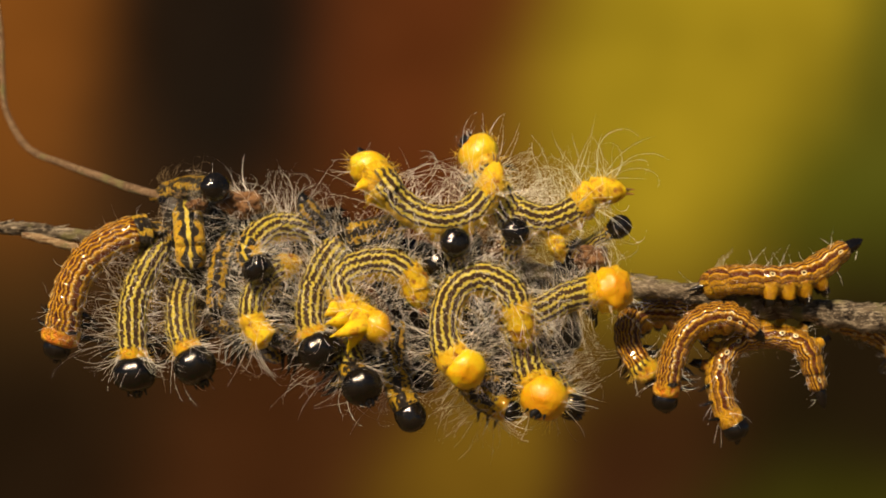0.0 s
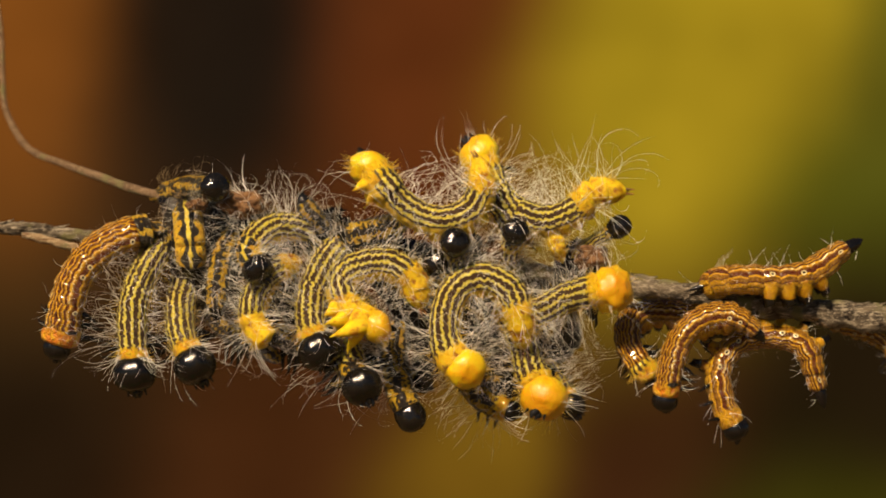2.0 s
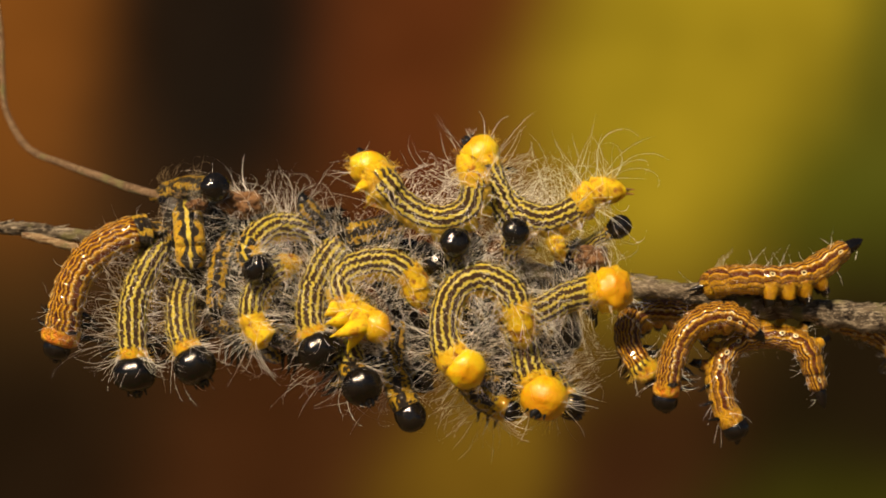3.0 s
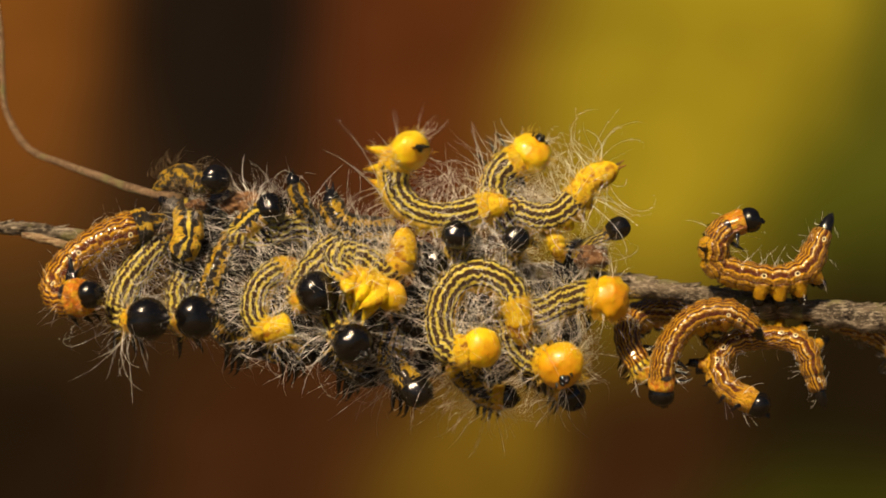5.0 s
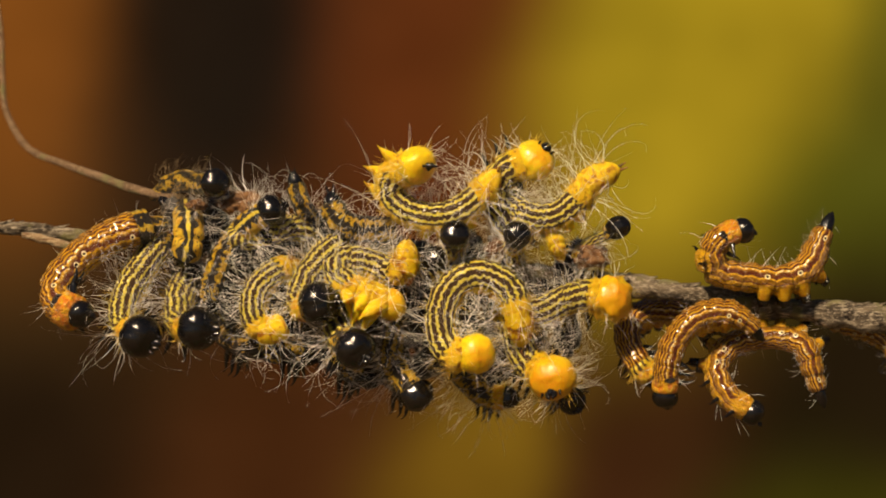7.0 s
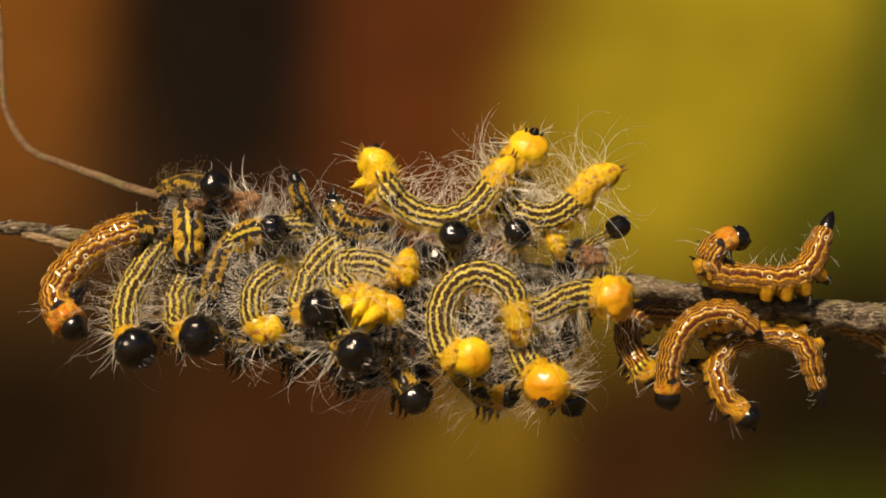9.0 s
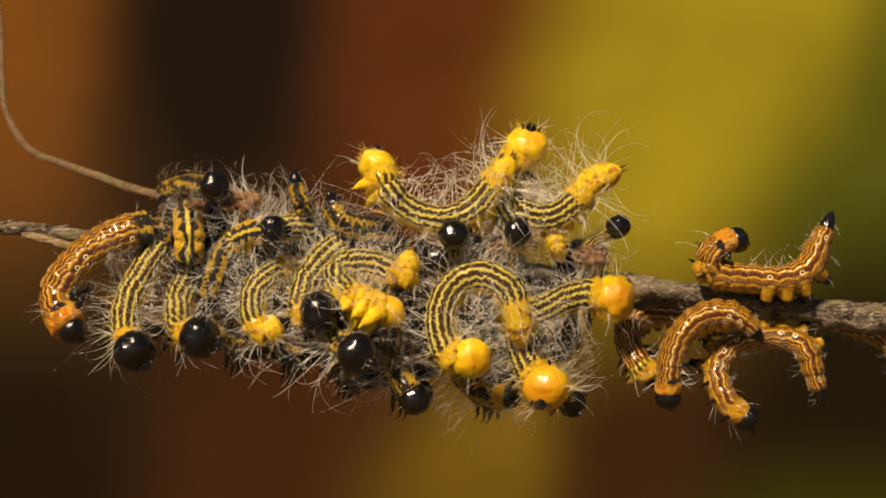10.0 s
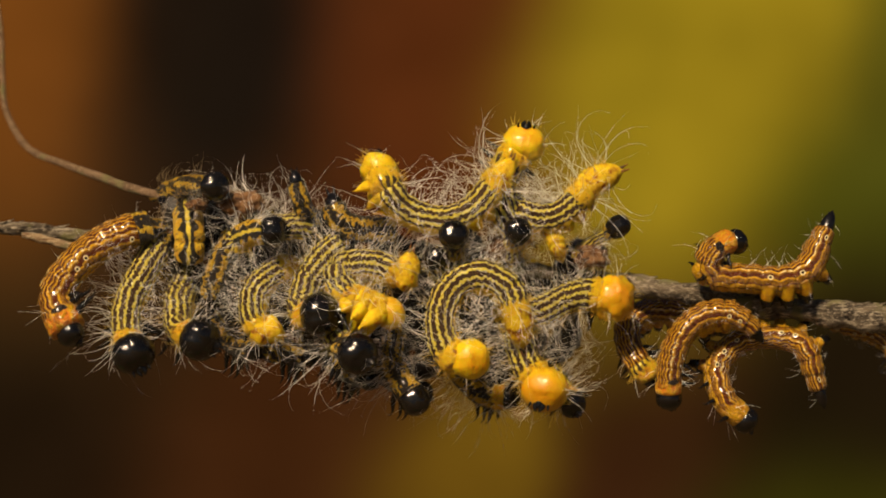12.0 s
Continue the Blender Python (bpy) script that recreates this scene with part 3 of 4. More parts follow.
def caterpillar(label, skin, radius, head, head_r, a=None, b=None, c=None, keys=None, arch=0.5, n=13, lean=(0, -1, 0.25), hair="long",
                tail="yellow", collar="hood", collars=1, end=2, legs="black", prolegs=True, flick=(4.55, 4.95), group="clustered caterpillars", front=True, nod=None, mouth=True, long_head=1.0, mark=False, leg_size=1.0, drift=DRIFT, splay=62, grips=(3, 4, 5, 6), grip=1.1, swell=1.0, turn=0):
    """A caterpillar on a line from its tail to the middle of its head (millimetres), as it lies at first, after the fling, and as it settles."""
    keys = keys or settle(a, b, c or b, *flick, drift)
    nod = (-50 if head in ("orange", "lemon", "ragged") else -8) if nod is None else nod
    shape = (n, radius, head_r if head else 0.0, arch, lean, nod, turn)
    frames, pitch = body_frames(keys[0][1], *shape)
    pitch = max(pitch, *(body_frames(p, *shape)[1] for _, p in keys))
    body = new("caterpillar")
    body.location = frames[n // 2].translation
    tagged(body, label, "caterpillar", group)
    r, rnd, keyed = radius / 1000, random.Random(len(CRAWLERS) + 7), []
    for k in range(n + 1):
        if k == n:
            if not head:
                continue
            ob = part("head", HEADS[head], body, label={"black": "glossy black head", "orange": "shiny orange head", "lemon": "shiny yellow head with an orange face", "ragged": "lumpy amber head", "wrinkled": "wrinkled shiny black head"}[head])
            ob.scale = (head_r * long_head / 1000, head_r / 1000, head_r / 1000)
            if mouth:
                part("mouth", MOUTH, ob, Matrix.Diagonal((0.93, 0.85, 0.93, 1)))
            if head in ("orange", "lemon", "ragged"):
                part("hairs", HEAD_HAIR, ob, kind="stuff")
                part("fuzz", HEAD_FUZZ, ob, kind="stuff")
        else:
            if k == 0:
                me = TAILS[tail]
            elif k < end:
                me = RINGS[("gold_back" if k == end - 1 else "gold") if tail == "yellow" else "black" if tail == "black" else "pied"][k % (1 if tail == "black" else 2)]
            elif k >= n - collars and head:
                me = RINGS["saddle" if mark and k == n - 1 else collar if k == n - 1 or collar in ("pied", "shield") else "amber" if skin == "amber" else "gold_front" if k == n - collars else "gold"][k % 2]
            else:
                me = RINGS[skin][rnd.randrange(3)]
            ob = part("tail" if k == 0 else "segment", me, body)
            g = r * ((0.52 if skin == "amber" and head else 0.92 if tail == "yellow" else 0.74) if k == 0 else (0.74 if skin == "amber" and tail == "black" else 0.98) if k == 1 else 0.90 if k == 2 and skin == "amber" and tail == "black" else (1.06 if head in ("orange", "lemon", "ragged") else 0.98) if k > n - 3 and head else 1.0 + rnd.uniform(-0.025, 0.03))
            g *= swell if k == n - 1 and head else (1 + swell) / 2 if k == n - 2 and head else 1.0
            ob.scale = (pitch * (1.35 if k == n - 1 and head else 1.2 if me.name.startswith("gold") else 1.02), g, g)
            fur = LONG_HAIR if hair == "long" else WOOL_HAIR if hair == "wool" else SHORT_HAIR
            part("hairs", WHISKERS if skin == "amber" and tail == "black" and head and k >= n - 2 else (SHORT_HAIR if head in ("orange", "lemon", "ragged") or front is False or skin == "amber" else COLLAR_HAIR)[len(CRAWLERS) % 4] if head and k == n - 1 else fur[rnd.randrange(len(fur))], ob, kind="stuff")
            if me.name.split("_")[0] in ("gold", "yellow", "hood"):
                part("fuzz", FUZZ_HAIR[k % 4], ob, kind="stuff")
            elif skin == "lemon":
                part("fuzz", SIDE_FUZZ[k % 3], ob, kind="stuff")
            sx = g / ob.scale.x
            if k == 0:
                part("spike", SPIKE if tail != "black" else SPIKE_BLACK, ob, Matrix.Diagonal((sx, 1, 1, 1)))
            for s in (-1, 1):
                root = pose(0, 0.42 * s, -0.80, (22 if k >= n - 4 else 4) * s, 0, 0)
                if head and front and n - 3 <= k < n:
                    if legs == "prong":
                        part("leg", PRONG, ob, Matrix.Diagonal((sx, 1, 1, 1)) @ root @ Matrix.Diagonal((leg_size * rnd.uniform(0.8, 1.1), leg_size * rnd.uniform(0.6, 0.9), leg_size * rnd.uniform(0.75, 1.15), 1)) @ pose(0, 0, 0, 12 * s + rnd.uniform(-16, 16), 20 * (k - n + 2) + rnd.uniform(-18, 18), rnd.uniform(-40, 40)), "soft yellow leg")
                    else:
                        part("leg", LEG, ob, Matrix.Diagonal((sx, 1, 1, 1)) @ pose(0, 0.88 * s * math.sin(radians(splay)), -0.88 * math.cos(radians(splay)), splay * s, 0, 0) @ pose(0, 0, 0, 0, 14 * (k - n + 2), 0) @ Matrix.Diagonal((leg_size, leg_size, 1.2 * leg_size, 1)), "black hooked leg")
                elif prolegs and n >= 11 and k in grips:
                    grow = Matrix.Diagonal((1.05, 1.0, 1.1 * grip, 1)) if skin == "amber" else Matrix.Identity(4)
                    part("proleg", PROLEG["amber" if skin == "amber" else "yellow"], ob, Matrix.Diagonal((sx, 1, 1, 1)) @ root @ grow)
                    if skin == "amber":
                        part("foot", FOOT, ob, Matrix.Diagonal((sx, 1, 1, 1)) @ root @ grow, "black gripping foot")
        ob.rotation_mode = "QUATERNION"
        base = Matrix.Translation(-body.location) @ frames[k]
        ob.location, ob.rotation_quaternion = base.translation, base.to_quaternion()
        keyed.append((k, ob))
    CRAWLERS.append((body, keyed, keys, shape))
    return body


# ---- the setting ----
def ground_sheet():
    m, nt, b = shader("leaf_litter", 0.9)
    tc, _ = coords(nt, False)
    col = blend(nt, span(nt, grain(nt, tc, 14.0, 6.0), 0.4, 0.6), (0.05, 0.03, 0.015), (0.14, 0.08, 0.03))
    col = blend(nt, span(nt, grain(nt, tc, 1.1, 4.0), 0.5, 0.65), col, (0.06, 0.08, 0.02))
    nt.links.new(col, b.inputs["Base Color"])
    relief(nt, b, grain(nt, tc, 30.0, 6.0), 0.8, 0.02)
    bm = bmesh.new()
    bmesh.ops.create_grid(bm, x_segments=60, y_segments=60, size=400)
    for v in bm.verts:
        v.co.z = 0.25 * noise.noise(v.co * 0.05) * min(1.0, v.co.length / 40)
    me = bpy.data.meshes.new("ground")
    bm.to_mesh(me)
    me.materials.append(m)
    tagged(new("ground", me), "brown forest floor of leaf litter", "ground", kind="structure")


# painted patches of blurred light and dark on the backdrop: colour, middle across and up (metres), reach across and up,
# weight, steepness of the edge, lean to the side
WOODS_GLOW = (
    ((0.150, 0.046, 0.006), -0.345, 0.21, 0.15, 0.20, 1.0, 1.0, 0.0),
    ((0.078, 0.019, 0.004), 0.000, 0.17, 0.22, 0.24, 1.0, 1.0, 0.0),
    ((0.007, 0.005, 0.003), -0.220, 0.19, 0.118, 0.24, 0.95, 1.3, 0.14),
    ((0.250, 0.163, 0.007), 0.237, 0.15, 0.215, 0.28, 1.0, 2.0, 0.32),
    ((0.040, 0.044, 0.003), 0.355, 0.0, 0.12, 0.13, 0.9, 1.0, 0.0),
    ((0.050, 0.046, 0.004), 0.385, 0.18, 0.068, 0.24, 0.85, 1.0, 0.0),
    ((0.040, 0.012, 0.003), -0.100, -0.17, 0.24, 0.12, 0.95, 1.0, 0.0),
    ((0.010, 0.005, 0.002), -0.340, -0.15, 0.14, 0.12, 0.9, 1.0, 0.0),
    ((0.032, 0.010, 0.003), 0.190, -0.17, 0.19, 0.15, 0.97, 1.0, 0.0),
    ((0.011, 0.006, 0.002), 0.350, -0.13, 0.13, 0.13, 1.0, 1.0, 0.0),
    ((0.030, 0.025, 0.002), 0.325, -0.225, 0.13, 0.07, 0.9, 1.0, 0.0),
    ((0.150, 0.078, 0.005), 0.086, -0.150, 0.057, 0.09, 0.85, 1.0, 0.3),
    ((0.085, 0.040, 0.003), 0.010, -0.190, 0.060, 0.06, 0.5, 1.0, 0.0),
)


def glowing_woods_sheet():
    """A self-glowing sheet painted as the woods far behind, all out of focus."""
    m = bpy.data.materials.new("blurred_woods")
    m.use_nodes = True
    nt = m.node_tree
    nt.nodes.remove(nt.nodes["Principled BSDF"])
    tc = nt.nodes.new("ShaderNodeTexCoord").outputs["Object"]
    warp = nt.nodes.new("ShaderNodeTexNoise")
    warp.inputs["Scale"].default_value = 3.2
    warp.inputs["Detail"].default_value = 1.0
    nt.links.new(tc, warp.inputs["Vector"])
    off = nt.nodes.new("ShaderNodeVectorMath")
    off.operation = "MULTIPLY_ADD"
    nt.links.new(warp.outputs["Color"], off.inputs[0])
    off.inputs[1].default_value = (0.14, 0.0, 0.14)
    nt.links.new(tc, off.inputs[2])
    xyz = nt.nodes.new("ShaderNodeSeparateXYZ")
    nt.links.new(off.outputs[0], xyz.inputs[0])
    x, _, z = xyz.outputs
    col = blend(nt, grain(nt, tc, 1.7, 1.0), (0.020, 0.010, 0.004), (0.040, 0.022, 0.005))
    for rgb, cx, cz, rx, rz, weight, steep, side in WOODS_GLOW:
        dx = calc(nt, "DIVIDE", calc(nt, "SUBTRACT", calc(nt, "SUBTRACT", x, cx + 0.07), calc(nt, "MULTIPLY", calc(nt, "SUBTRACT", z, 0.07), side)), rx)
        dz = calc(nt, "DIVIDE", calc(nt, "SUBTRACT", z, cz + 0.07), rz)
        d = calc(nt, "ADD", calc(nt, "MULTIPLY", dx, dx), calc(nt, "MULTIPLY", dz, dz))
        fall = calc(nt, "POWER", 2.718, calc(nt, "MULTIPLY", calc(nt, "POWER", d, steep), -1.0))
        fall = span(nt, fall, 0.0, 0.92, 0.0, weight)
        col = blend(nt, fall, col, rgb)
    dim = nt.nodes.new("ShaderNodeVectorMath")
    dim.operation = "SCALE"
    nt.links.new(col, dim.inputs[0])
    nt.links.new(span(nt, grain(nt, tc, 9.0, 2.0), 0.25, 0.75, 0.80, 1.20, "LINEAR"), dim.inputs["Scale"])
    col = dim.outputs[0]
    # the sheet gives off its painted colours itself, whatever the sun does
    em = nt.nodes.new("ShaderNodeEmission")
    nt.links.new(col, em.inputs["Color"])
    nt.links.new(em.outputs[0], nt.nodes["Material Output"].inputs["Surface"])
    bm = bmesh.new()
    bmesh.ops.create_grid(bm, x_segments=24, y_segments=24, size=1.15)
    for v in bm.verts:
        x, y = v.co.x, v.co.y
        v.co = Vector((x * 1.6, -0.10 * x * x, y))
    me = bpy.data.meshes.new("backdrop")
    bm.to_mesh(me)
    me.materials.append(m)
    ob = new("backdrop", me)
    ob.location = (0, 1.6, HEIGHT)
    tagged(ob, "glowing backdrop sheet painted as far woods in autumn brown and olive, out of focus", "backdrop", kind="structure")


def flake_mesh(seed):
    """A torn sliver of bark, about two millimetres long, curling off."""
    rnd = random.Random(seed)
    rings = []
    for i in range(7):
        u = i / 6
        w = 0.00028 * math.sin(math.pi * (0.12 + 0.8 * u)) * rnd.uniform(0.6, 1.2)
        x, z = (u - 0.4) * 0.0024, 0.0003 * u * u
        rings.append([(x, w * c, z + 0.00009 * v) for c, v in ((-1, 0), (-0.5, 1), (0.5, 1.2), (1, 0), (0.4, -1), (-0.4, -1))])
    return grid_mesh("bark_flake", rings, BARK)


FLAKES = [flake_mesh(i) for i in range(4)]


def branch(label, points, r0, r1, mat, wobble, knots=0, seed=1, sides=28, n=220, name="branch", flakes=0):
    pts, _ = curve([at(*p) for p in points], n)
    rad = [(r0 + (r1 - r0) * i / (n - 1)) / 1000 for i in range(n)]
    rnd = random.Random(seed)
    for _ in range(knots):
        k, h, w = rnd.randrange(n), rnd.uniform(0.05, 0.2), rnd.uniform(2.5, 6)
        rad = [q * (1 + h * math.exp(-((i - k) / w) ** 2)) for i, q in enumerate(rad)]
    base = pts[n // 2]
    me = grid_mesh(name, tube([p - base for p in pts], rad, sides, wobble, seed), mat)
    ob = new(name, me)
    ob.location = base
    for i in range(flakes):
        k = rnd.randrange(4, n - 4)
        t = (pts[k + 1] - pts[k - 1]).normalized()
        out = Matrix.Rotation(rnd.uniform(-1.6, 1.6), 3, t) @ Vector((0, -0.6, 0.8))
        out = (out - t * out.dot(t)).normalized()
        m = Matrix((t, out.cross(t), out)).transposed().to_4x4()
        m.translation = pts[k] - base + out * rad[k] * 0.98
        f = part("bark_flake", FLAKES[i % 4], ob, m @ pose(0, 0, 0, 0, rnd.uniform(-14, 6), rnd.uniform(-18, 18)))
        f.scale = (rnd.uniform(0.5, 1.5),) * 3
    return tagged(ob, label, name)


def scrap(label, x, y, z, size, mat, seed):
    """A crumpled dried skin with wool on it."""
    bm = bmesh.new()
    bmesh.ops.create_icosphere(bm, subdivisions=4, radius=1.0)
    for v in bm.verts:
        d = v.co.normalized()
        v.co = d * (1 + 0.45 * noise.noise(d * 1.6 + Vector((seed, 0, 0))) + 0.22 * noise.noise(d * 4.2 + Vector((0, seed, 0))) + 0.1 * noise.noise(d * 11))
        v.co.z *= 0.62
    bm.normal_update()
    me = bpy.data.meshes.new("dried_skin")
    bm.to_mesh(me)
    bm.free()
    me.materials.append(mat)
    smooth(me)
    ob = new("dried_skin", me)
    ob.location = at(x, y, z)
    ob.scale = (size / 1000,) * 3
    tagged(ob, label, "shed skin")
    part("hairs", LONG_HAIR[seed % 10], ob, pose(0, 0, 0, 30, 0, 40) @ Matrix.Diagonal((0.9, 0.55, 0.55, 1)), kind="stuff")
    part("hairs", LONG_HAIR[(seed + 2) % 10], ob, pose(0, 0, 0, 75, 0, 10) @ Matrix.Diagonal((1.1, 0.5, 0.5, 1)), kind="stuff")
    part("hairs", LONG_HAIR[(seed + 1) % 10], ob, pose(0, 0, 0, 60, 0, -50) @ Matrix.Diagonal((0.9, 0.55, 0.55, 1)), kind="stuff")
    return ob


ground_sheet()
glowing_woods_sheet()
branch("grey rough-barked twig under the caterpillars", [(-82.8, 2, 3.9), (-72.7, 2, 3.5), (-63.7, 2, 2.3), (-38.7, 3, 0.1), (-8.5, 3, -2.4), (21.7, 2, -4.9), (33.7, 1, -6.7), (45.6, 0, -8.1), (56.6, 0, -9.9), (69.6, 0, -11.5), (83.6, 0, -13.1)], 1.0, 1.95, BARK, 0.30, 14, 3, flakes=150)
branch("thin pale tendril curving down to the twig", [(-85.6, 36, 48.8), (-84.2, 34, 41.0), (-83.6, 32, 32.3), (-82.4, 30, 25.7), (-77.7, 26, 18.9), (-70.4, 20, 15.8), (-62.8, 14, 13.2), (-54.9, 8, 10.6), (-46.6, 2, 8.9)], 0.50, 0.74, TENDRIL, 0.10, 6, 5, 12, 120, "tendril")
branch("pale broken dry stick lying against the twig", [(-74.2, -1, 2.5), (-70.1, -2, 1.7), (-65.6, -2, 0.5), (-59.4, 0, -1.4)], 0.55, 0.9, DRY_WOOD, 0.22, 5, 8, 12, 60, "stick")

# amber caterpillars
caterpillar("glossy amber-and-brown striped caterpillar arched over the twig end", "amber", 3.0, "black", 2.35,
    [(-50.1, -3, 3.5), (-53.6, -5, 2.9), (-57.3, -6, 1.6), (-61.1, -7, -1.2), (-64.2, -7, -5.6), (-65.7, -7, -10.7), (-66.5, -6, -14.2), (-67.4, -6, -17.4)],
    [(-50.1, -3, 4.8), (-53.3, -5, 3.9), (-57.1, -6, 2.6), (-61.4, -7, 0.1), (-65.0, -8, -3.1), (-66.9, -9, -6.6), (-65.4, -12, -9.2), (-61.1, -15, -9.3)],
    [(-50.1, -3, 4.1), (-53.3, -5, 3.5), (-57.1, -6, 2.2), (-61.3, -7, -0.3), (-64.9, -8, -3.8), (-67.2, -8, -7.8), (-66.2, -10, -10.9), (-63.8, -12, -14.1)],
    arch=1.2, lean=(0, -0.65, 0.1), mark=True, hair="short", tail="pied", end=2, collars=1, prolegs=False, leg_size=1.2, swell=1.08, flick=(4.5, 4.85))
caterpillar("amber-and-brown striped caterpillar on the twig, tail raised", "amber", 2.6, "black", 2.2,
    [(72.8, -2, 1.1), (68.9, -3, -1.1), (64.8, -4, -4.1), (59.4, -5, -5.5), (53.5, -5, -5.3), (49.2, -4, -5.5), (47.4, 2, -7.1), (48.3, 6, -8.5)],
    [(68.1, -2, 5.3), (66.0, -3, 1.1), (63.8, -4, -3.3), (59.4, -5, -5.4), (53.2, -5, -4.8), (47.9, -5, -3.1), (47.3, -6, 0.4), (49.4, -6, 3.1), (53.1, -6, 4.3)],
    [(68.2, -2, 5.5), (66.2, -3, 1.1), (63.9, -4, -3.5), (59.4, -5, -5.5), (53.2, -5, -5.1), (47.3, -5, -4.3), (46.5, -6, -1.5), (48.4, -6, 0.8), (51.5, -5, 1.6)],
    arch=-0.4, lean=(0, -0.35, 0.9), hair="short", tail="black", end=1, collar="amber_hood", mark=True, collars=1, swell=0.86, flick=(4.5, 4.8), group="caterpillars on the bare twig")
caterpillar("amber caterpillar arched in a hoop below the twig", "amber", 2.3, "black", 2.2,
    [(55.6, -6, -15.5), (53.2, -7, -13.2), (49.3, -7, -11.5), (45.2, -7, -12.2), (41.7, -7, -15.3), (39.8, -7, -20.1), (38.7, -6, -26.5)],
    [(55.4, -6, -15.3), (53.0, -7, -12.7), (48.8, -7, -10.9), (44.5, -7, -11.7), (40.9, -7, -14.9), (38.8, -7, -19.6), (38.4, -6, -25.7)],
    [(55.4, -6, -15.5), (53.0, -7, -12.9), (49.0, -7, -11.1), (44.7, -7, -11.9), (41.3, -7, -15.3), (39.5, -7, -20.1), (39.3, -6, -26.1)],
    arch=1.4, hair="short", tail="black", end=1, collars=1, mark=True, lean=(0, -0.7, 0.1), flick=(4.55, 4.9), group="caterpillars on the bare twig")
caterpillar("amber caterpillar hanging from the twig by its middle legs", "amber", 2.25, "black", 2.3,
    [(66.9, -2, -27.0), (65.5, -2, -22.3), (64.3, -2, -18.0), (61.5, -1, -15.9), (56.0, -1, -15.4), (51.4, -2, -17.0), (48.5, -3, -21.3), (49.2, -4, -27.2), (51.4, -4, -31.6)],
    [(66.9, -2, -27.0), (65.3, -2, -22.3), (64.1, -2, -18.0), (61.3, -1, -15.9), (55.5, -1, -15.6), (50.6, -2, -17.0), (48.1, -3, -20.3), (49.5, -5, -24.6), (54.7, -6, -27.9)],
    [(66.9, -2, -27.0), (65.4, -2, -22.3), (64.2, -2, -18.0), (61.4, -1, -15.9), (55.7, -1, -15.5), (50.9, -2, -17.1), (48.1, -3, -21.0), (49.3, -5, -26.2), (53.2, -5, -29.8)],
    arch=-1.5, lean=(0, -0.2, 0), hair="short", tail="black", end=1, collar="amber_hood", collars=1, n=14, grips=(3, 4, 5, 6, 9, 10, 11), grip=1.6, flick=(4.5, 4.85), group="caterpillars on the bare twig")
caterpillar("dark amber caterpillar in the shade behind the twig", "amber", 2.3, "black", 1.9,
    [(48.3, 5, -10.6), (42.7, 6, -10.8), (37.2, 6, -11.1), (33.5, 3, -12.8), (32.7, 0, -16.5), (34.7, -2, -20.5), (37.0, -1, -22.6)], arch=0.5, hair="short", tail="black", end=1)
caterpillar("amber caterpillar under the twig, half out of sight", "amber", 1.9, "black", 1.8,
    [(67.9, 5, -13.2), (72.4, 5, -13.7), (76.3, 4, -14.4), (79.3, 3, -16.4), (81.2, 2, -20.0), (82.0, 2, -24.0)], arch=0.3, n=11, hair="short", tail="black", end=1, group="caterpillars on the bare twig")

# hairy lemon-striped caterpillars
caterpillar("hairy black-and-lemon caterpillar hanging head down, orange collar", "lemon", 2.5, "black", 3.6,
    [(-49.0, -2, 1.6), (-51.1, -4, -1.7), (-53.0, -6, -5.8), (-54.1, -7, -10.7), (-54.1, -8, -15.6), (-53.5, -9, -21.7)],
    [(-49.2, -2, 1.6), (-51.9, -4, -1.4), (-54.7, -6, -5.8), (-55.9, -8, -9.7), (-54.8, -11, -12.6), (-51.1, -15, -13.3)],
    [(-49.1, -2, 1.6), (-51.7, -4, -2.1), (-53.9, -6, -6.6), (-55.2, -8, -10.7), (-54.8, -10, -14.6), (-53.0, -13, -17.5)], arch=0.3, tail="pied", end=1, splay=70, leg_size=1.35, flick=(4.5, 4.85))
caterpillar("hairy striped caterpillar hanging with a large black head", "lemon", 2.45, "black", 3.6,
    [(-45.5, 5, -2.8), (-46.1, 1, -6.8), (-46.2, -4, -10.8), (-45.5, -7, -15.2), (-43.0, -9, -20.2)],
    [(-45.5, 5, -2.8), (-45.9, 1, -5.3), (-46.4, -4, -9.3), (-45.6, -8, -12.9), (-42.4, -12, -12.6)],
    [(-45.5, 5, -2.8), (-45.9, 1, -5.8), (-46.5, -4, -9.8), (-45.6, -8, -13.8), (-42.0, -11, -15.3)], arch=0.3, tail="pied", end=1, hair="wool", n=11, splay=70, leg_size=1.35, flick=(4.5, 4.85))
caterpillar("striped caterpillar bent in a small hoop, black head", "lemon", 2.3, "black", 2.7,
    [(-23.4, 0, 3.3), (-26.4, -3, 4.1), (-29.8, -6, 3.8), (-32.4, -8, 2.1), (-33.6, -9, -0.6), (-31.9, -11, -3.5)],
    [(-23.4, 0, 3.1), (-26.7, -3, 3.7), (-31.2, -5, 2.5), (-35.1, -7, 2.5), (-33.3, -8, 4.8), (-29.8, -9, 7.1)],
    [(-23.4, 0, 3.6), (-26.4, -3, 4.1), (-31.0, -5, 3.1), (-35.4, -7, 1.7), (-33.2, -9, 2.8), (-29.4, -10, 3.3)], arch=0.6, collar="shield", collars=3, tail="pied", end=1, drift=LATE)
